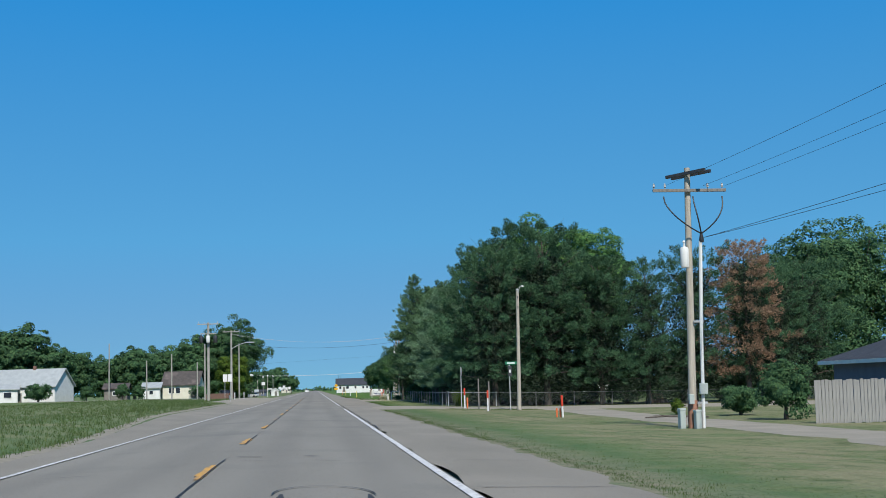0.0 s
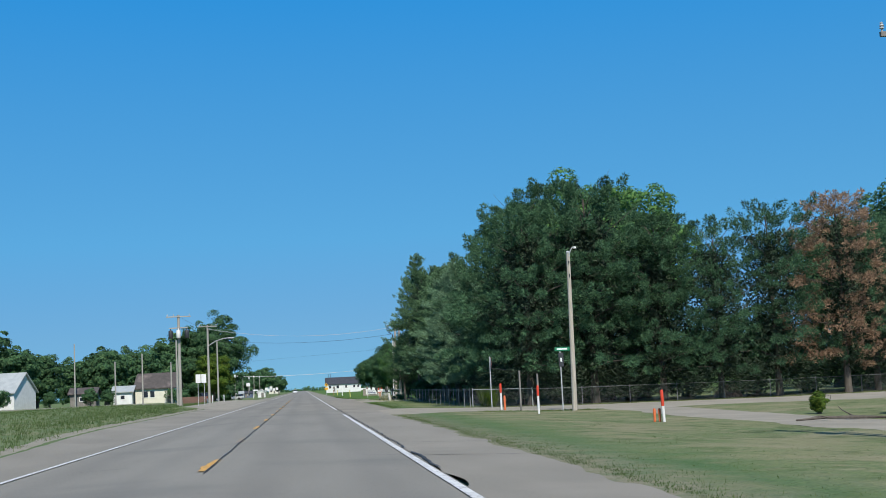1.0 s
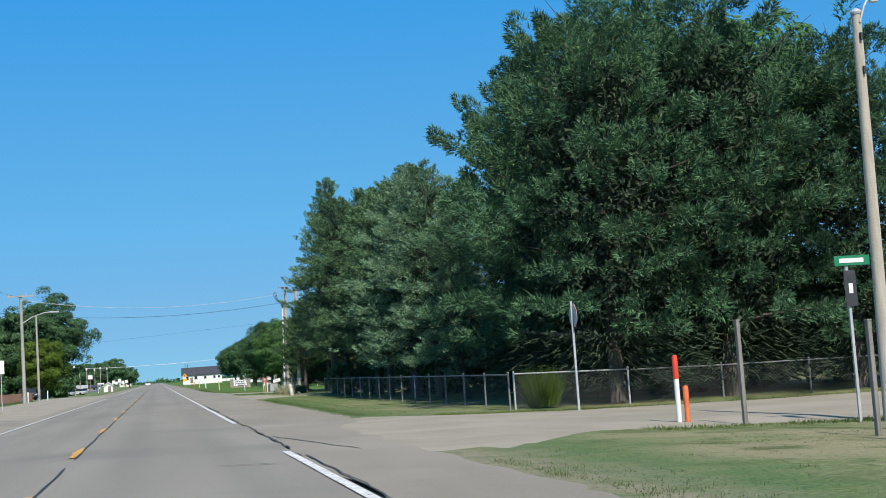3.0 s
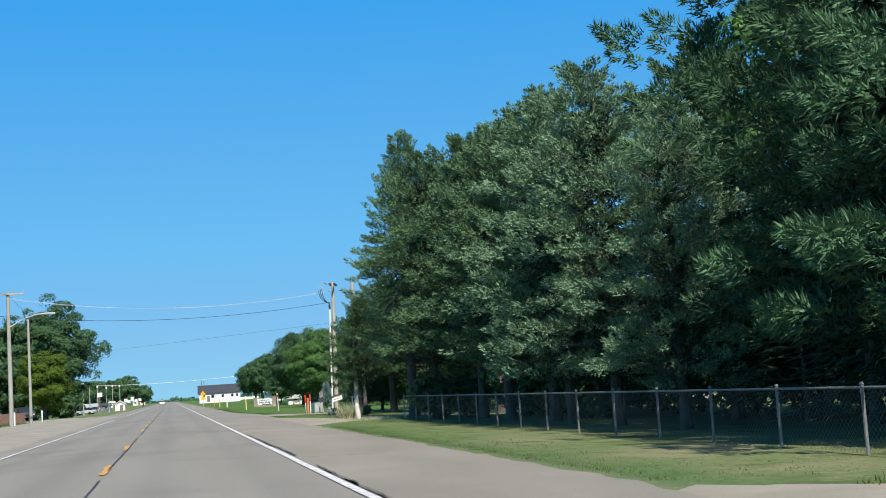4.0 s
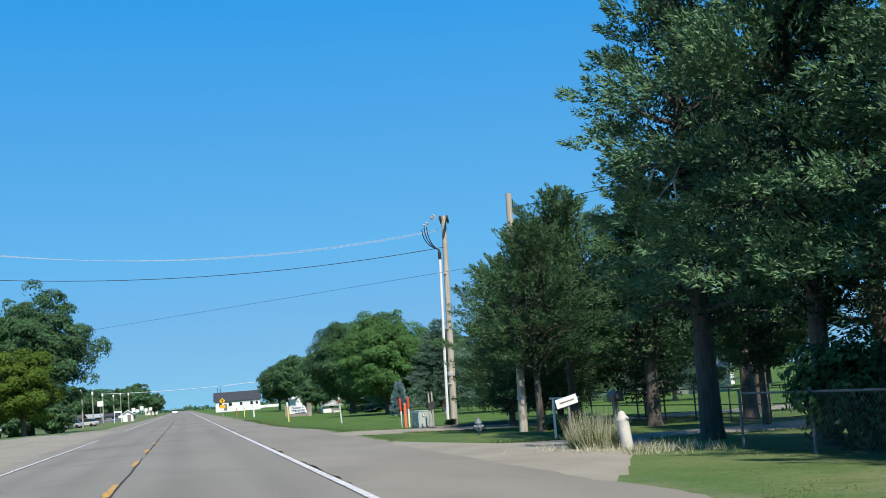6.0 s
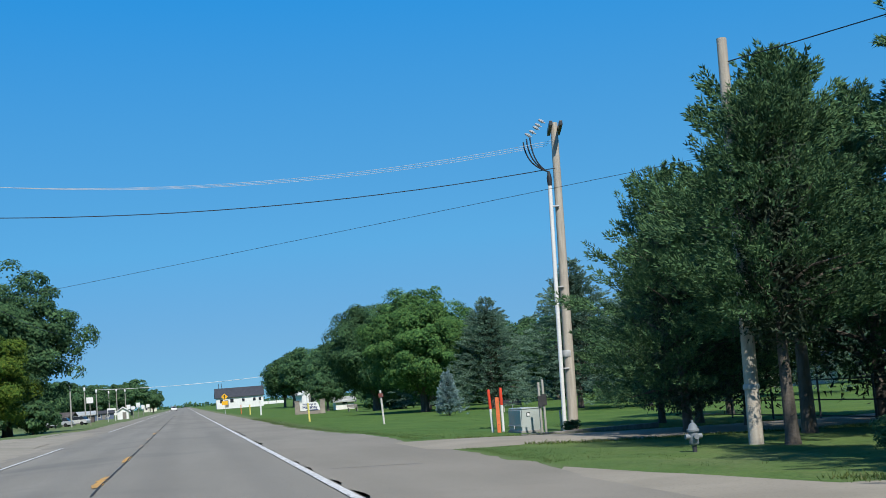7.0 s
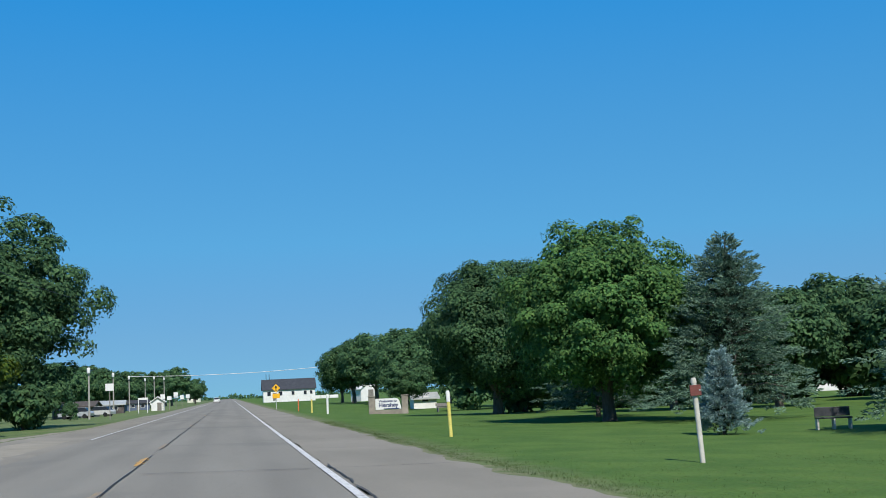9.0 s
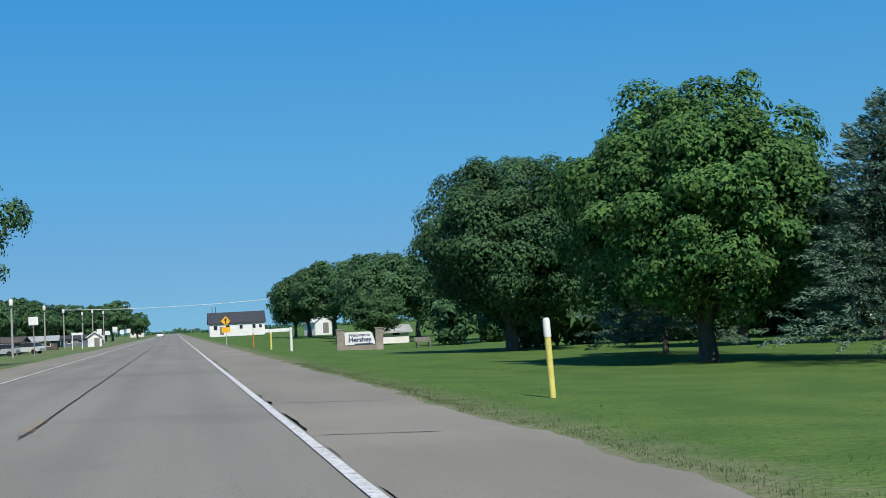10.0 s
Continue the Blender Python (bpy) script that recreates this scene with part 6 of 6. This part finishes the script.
for x, y, h, lab in ((-11.4, 194.0, 8.1, "slim wooden pole beside the street lamp"), (-22.5, 205, 7.0, "plain wooden pole before the houses"), (-18.4, 203.4, 5.7, "short wooden service pole beside the drive"), (-36, 230, 9.8, "plain wooden pole behind the field"), (-27.5, 214, 6.2, "plain wooden pole before the houses"), (-14.6, 172, 7.4, "slim wooden pole behind the transformer pole")):
    t = thing("utility_pole", x, y, lab, "utility pole", "utility poles")
    part("pole", pole_body(Build(), h, 0.13), POLE_GREY, t, "", True)
    part("cap", Build().lathe((0, 0, h), [(0.09, 0), (0.09, 0.05), (0.02, 0.1)], 8), GALV, t, "", True)
for i, (x, y, h) in enumerate(((-17.1, 346, 6.4), (-19.6, 409, 7.1), (-19.8, 447, 7.2), (-20, 500, 7.5), (-19, 520, 8.2), (-17.5, 540, 8.2))):
    t = thing("utility_pole", x, y, "wooden pole with a pale transformer can on top", "utility pole", "capped poles")
    part("pole", pole_body(Build(), h, 0.14), POLE_GREY, t, "", True)
    part("can", Build().lathe((0, -0.18, h - 0.75), [(0.2, 0), (0.22, 0.05), (0.22, 0.6), (0.15, 0.7)], 10), WHITE, t, "", True)
sg = thing("road_sign", -10.2, 150, "white rectangular road sign seen from the back on two posts", "road sign", "road signs")
for s in (-0.27, 0.27):
    part("plate", Build().box((s, 0, 2.7), (0.48, 0.02, 0.85), 0, 0.004), WHITE, sg)
for s in (-0.3, 0.3):
    part("post", Build().box((s, 0.03, 1.4), (0.05, 0.04, 3.0), 0, 0.005), GALV, sg)
bw = tagged(new("brick_wall"), "low red-brown brick garden wall by the big tree", "wall", "", "")
bw.matrix_basis = pose(-15.6, 203.5, ground_z(-15.6, 203.5))
part("core", Build().box((0.55, 0, 0.4), (4.3, 0.2, 0.9), 0, 0.01), MORTAR, bw)
brick = Build().box((0, 0, 0), (0.39, 0.24, 0.13), 0, 0.012).mesh("brick", BRICK)
for r_ in range(6):
    for c_ in range(10):
        put(brick, "brick", bw, -1.35 + 0.42 * c_ + (0.21 if r_ % 2 else 0), 0, 0.07 + 0.15 * r_)
# heap of bricks added in place of a sunlit wall beyond the trees
heap = thing("wall_stand_in", 29.2, 108.6, "pale pinkish brick heap standing in for a sunlit wall beyond the pines", "bricks")
heap_rng = random.Random(4)
loose = Build().box((0, 0, 0), (0.3, 0.15, 0.12), 0, 0.012).mesh("brick", surface("pale_pink_brick", (0.52, 0.36, 0.29), (0.40, 0.29, 0.24), 3, 30, 0.85))
for row in range(7):
    for k in range(12 - row):
        put(loose, "brick", heap, (k - (11 - row) / 2) * 0.165 + heap_rng.uniform(-0.04, 0.04), heap_rng.uniform(-0.2, 0.2), 0.05 + 0.125 * row, "", 0, heap_rng.uniform(-9, 9), heap_rng.uniform(-60, 60))
for x, y in ((-12.6, 190.5), (-10.9, 197.5), (-11.4, 183)):
    marker(x, y, 0.95, 0.35, ORANGE if x < -12 else WHITE, "far side markers", "short marker post in the grass of the far side")
for i, (x, y, w, h, zc, lab) in enumerate(((-11.0, 402, 0.75, 0.8, 2.4, "tall white road sign on a post"), (-11.2, 430, 0.8, 0.7, 2.2, "white road sign on a post"), (-11, 455, 0.9, 1.1, 2.8, "tall white road sign on a post"), (-10.6, 478, 0.8, 0.9, 2.3, "white road sign on a post"), (-10.0, 500, 0.9, 0.9, 2.5, "white road sign on a post"), (-13.2, 330, 0.9, 0.8, 3.6, "white sign on a tall post"))):
    t = thing("road_sign", x, y, lab, "road sign", "road signs")
    part("plate", Build().box((0, 0, zc), (w, 0.03, h), 0, 0.004), WHITE, t)
    part("post", Build().box((0, 0.04, zc / 2), (0.1, 0.06, zc + 0.4), 0, 0.005), GREYWOOD, t)
ds = thing("directory_sign", -14.0, 398, "white board sign on white trestle legs", "sign", "road signs")
part("board", Build().box((0, 0, 2.3), (1.6, 0.06, 0.35), 0, 0.01), WHITE, ds)
for s in (-0.7, 0.7):
    part("leg", Build().box((s, 0, 1.0), (0.1, 0.08, 2.3), 0, 0.01), WHITE, ds)
house("shed", -13.4, 432, 2.4, 2.4, 1.7, 2.5, WHITE, WHITE, "small white garden shed with a pointed roof", 0, [], [(0.3, 0.8, 1.5)], "y", z=-0.5)


def car(x, y, mat, label, rz=0.0, z=None):
    t = thing("car", x, y, label, "car", "cars", z, rz)
    body = [(-2.2, 0.35), (2.2, 0.35), (2.25, 0.75), (1.1, 0.92), (-2.1, 0.95), (-2.25, 0.7)]
    cab = [(-1.9, 0.92), (0.95, 0.92), (0.25, 1.45), (-1.4, 1.48)]
    part("body", Build().prism(body, -0.88, 0.88, "yz"), mat, t)
    part("cabin", Build().prism(cab, -0.74, 0.74, "yz"), GLASS, t, "dark glazed cabin")
    part("roof", Build().box((0, -0.6, 1.47), (1.42, 1.75, 0.06), 0, 0.02), mat, t)
    for sx in (-0.8, 0.8):
        for sy in (-1.4, 1.35):
            part("wheel", Build().tube([(sx - 0.1, sy, 0.32), (sx + 0.1, sy, 0.32)], 0.32, 14), BLACK, t, "", True)
    for sx in (-0.65, 0.65):
        part("headlight", Build().box((sx, -2.23, 0.68), (0.34, 0.06, 0.16), 0, 0.02), GALV, t)
    return t


car(-3.7, 560, WHITE, "white car far along the road", z=0.0)
car(-18.5, 372, plain("pale_car_paint", (0.5, 0.5, 0.49), 0.35), "pale car parked among the sheds", 70)
car(-20.5, 362, plain("silver_car_paint", (0.45, 0.46, 0.47), 0.3, 0.3), "silver car parked among the sheds", 80)
car(-16.5, 235, plain("dark_car_paint", (0.03, 0.035, 0.05), 0.3), "dark car parked in the shade of the big tree", 20)
for i, (x, y, w, d) in enumerate(((-22.5, 380, 6, 4), (-21, 418, 5, 4), (-21, 486, 5, 4))):
    house("shed", x, y, w, d, 1.5, 2.1, (GREYWOOD, SHINGLE_BROWN, SIDING_BLUE)[i % 3], (SHINGLE_BROWN, SHINGLE_GREY, SHINGLE_DARK)[i], "low shed with a flat roof beside the far lane", 10 * (i % 3) - 8, [(-w * 0.25, 0.9, 0.8, 0.6), (w * 0.2, 0.9, 0.8, 0.6)], [(0, 0.8, 1.4)], z=-0.5)
for i, (x, y, w) in enumerate(((-40, 900, 10), (-22, 1000, 8))):
    house("house", x, y, w, 8, 2.6, 4.4, (WHITE, SIDING_CREAM)[i % 2], (SHINGLE_DARK, SHINGLE_GREY)[i % 2], "distant pale building on the horizon", 0, [(-w * 0.3, 1.8, 1.2, 1.2), (w * 0.25, 1.8, 1.2, 1.2)], [(0, 1.2, 2.1)], z=-0.5)
house("shed", 66, 282, 5, 4, 2.2, 3.2, WHITE, SHINGLE_GREY, "white farm building beyond the yard fence", 0, [(-1.2, 1.3, 0.8, 0.8), (1.0, 1.3, 0.8, 0.8)], [], z=-1.0)
# shed shape used in place of a parked camper
house("shed", 43.4, 230, 3.2, 3.2, 1.9, 2.5, SIDING_CREAM, SIDING_BLUE, "small pale shed shape standing in for a camper behind the lawn trees", 20, [(0.4, 1.3, 0.7, 0.7)], [], z=-0.7)
house("house", 72, 320, 16, 9, 4, 6.5, WHITE, SHINGLE_GREY, "white house seen between the spruces", 0, [(-4, 2.2, 1.2, 1.2), (3, 2.2, 1.2, 1.2)], [], z=-1.0)

# ---- overhead lines ----
bp = thing("utility_pole", 16.8, -25, "weathered wooden utility pole further back along the alley", "utility pole", "utility poles")
part("pole", pole_body(Build(), 10.6, 0.17), WOOD, bp, "", True)
part("crossarm", arm(Build(), (0, 0.15, 10.15), 3.2, "x"), WOOD, bp)
for k, s in enumerate((-0.7, 0.0, 0.7)):
    cable("power_line", (11.3, 182.0 + 0.6 * s, 8.51), (-12.2 + 0.4 * s, 186.5, 9.52), 1.01, 0.006, WIRE, "thin bare power line crossing the road")
cable("telephone_cable", (11.3, 181.8, 7.67), (-14.0, 186.2, 8.39), 0.862, 0.014, CABLE, "thick black cable crossing the road")
cable("telephone_cable", (10.85, 168.2, 5.53), (-17.3, 202.7, 5.1), 0.02, 0.0055, CABLE, "thin black cable slanting across the road")
cable("telephone_cable", (10.9, 168.2, 7.4), (26, 120, 7.5), 0.8, 0.012, CABLE, "thin black cable vanishing among the trees")
for s in (-1.2, 0.6, 1.6):
    cable("power_line", (15.1 + s * 0.9, 49.3, 9.05), (16.8 + s * 0.9, -24.85, 9.5), 0.7, 0.0065, CABLE, "thin dark power line above the alley")
for s in (0.0, 0.5):
    cable("telephone_cable", (15.4, 49.3, 6.9), (17.6 + 3 * s, -25, 7.3 - s), 0.6, 0.009, CABLE, "black service cable above the alley")
fp = thing("utility_pole", 30, 470, "distant wooden pole behind the verge trees", "utility pole", "utility poles")
part("pole", pole_body(Build(), 9.0, 0.17), GREYWOOD, fp, "", True)
part("crossarm", arm(Build(), (0, -0.15, 8.7), 2.4, "x"), GREYWOOD, fp)
# white paint on this wire stands in for the sun's glint
cable("power_line", (-19.8, 446.95, 6.45), (30, 469.85, 7.9), 0.8, 0.05, WHITE, "power line coloured white for its sun glint across the far road")
cable("power_line", (-13.2, 160.4, 9.75), (-12.1, 187.2, 9.8), 0.3, 0.012, CABLE, "thin power line along the far side")
cable("power_line", (-12.1, 187.4, 9.8), (-11.4, 280, 9.3), 1.2, 0.012, CABLE, "thin power line along the far side")
fb = thing("fallen_branch", 18.2, 64.0, "grey fallen branch lying on the gravel alley", "branch")
part("limb", Build().tube([(-1.5, 0.3, 0.08), (-0.5, 0.05, 0.14), (0.6, -0.1, 0.1), (1.6, -0.5, 0.06)], [0.03, 0.05, 0.06, 0.04], 7), BARK, fb, "", True)
part("twig", Build().tube([(-0.4, 0.05, 0.13), (-0.9, -0.4, 0.22), (-1.3, -0.6, 0.2)], [0.03, 0.02, 0.008], 6), BARK, fb, "", True)
part("twig", Build().tube([(0.5, -0.1, 0.1), (0.2, 0.3, 0.35), (0.1, 0.45, 0.5)], [0.03, 0.02, 0.008], 6), BARK, fb, "", True)
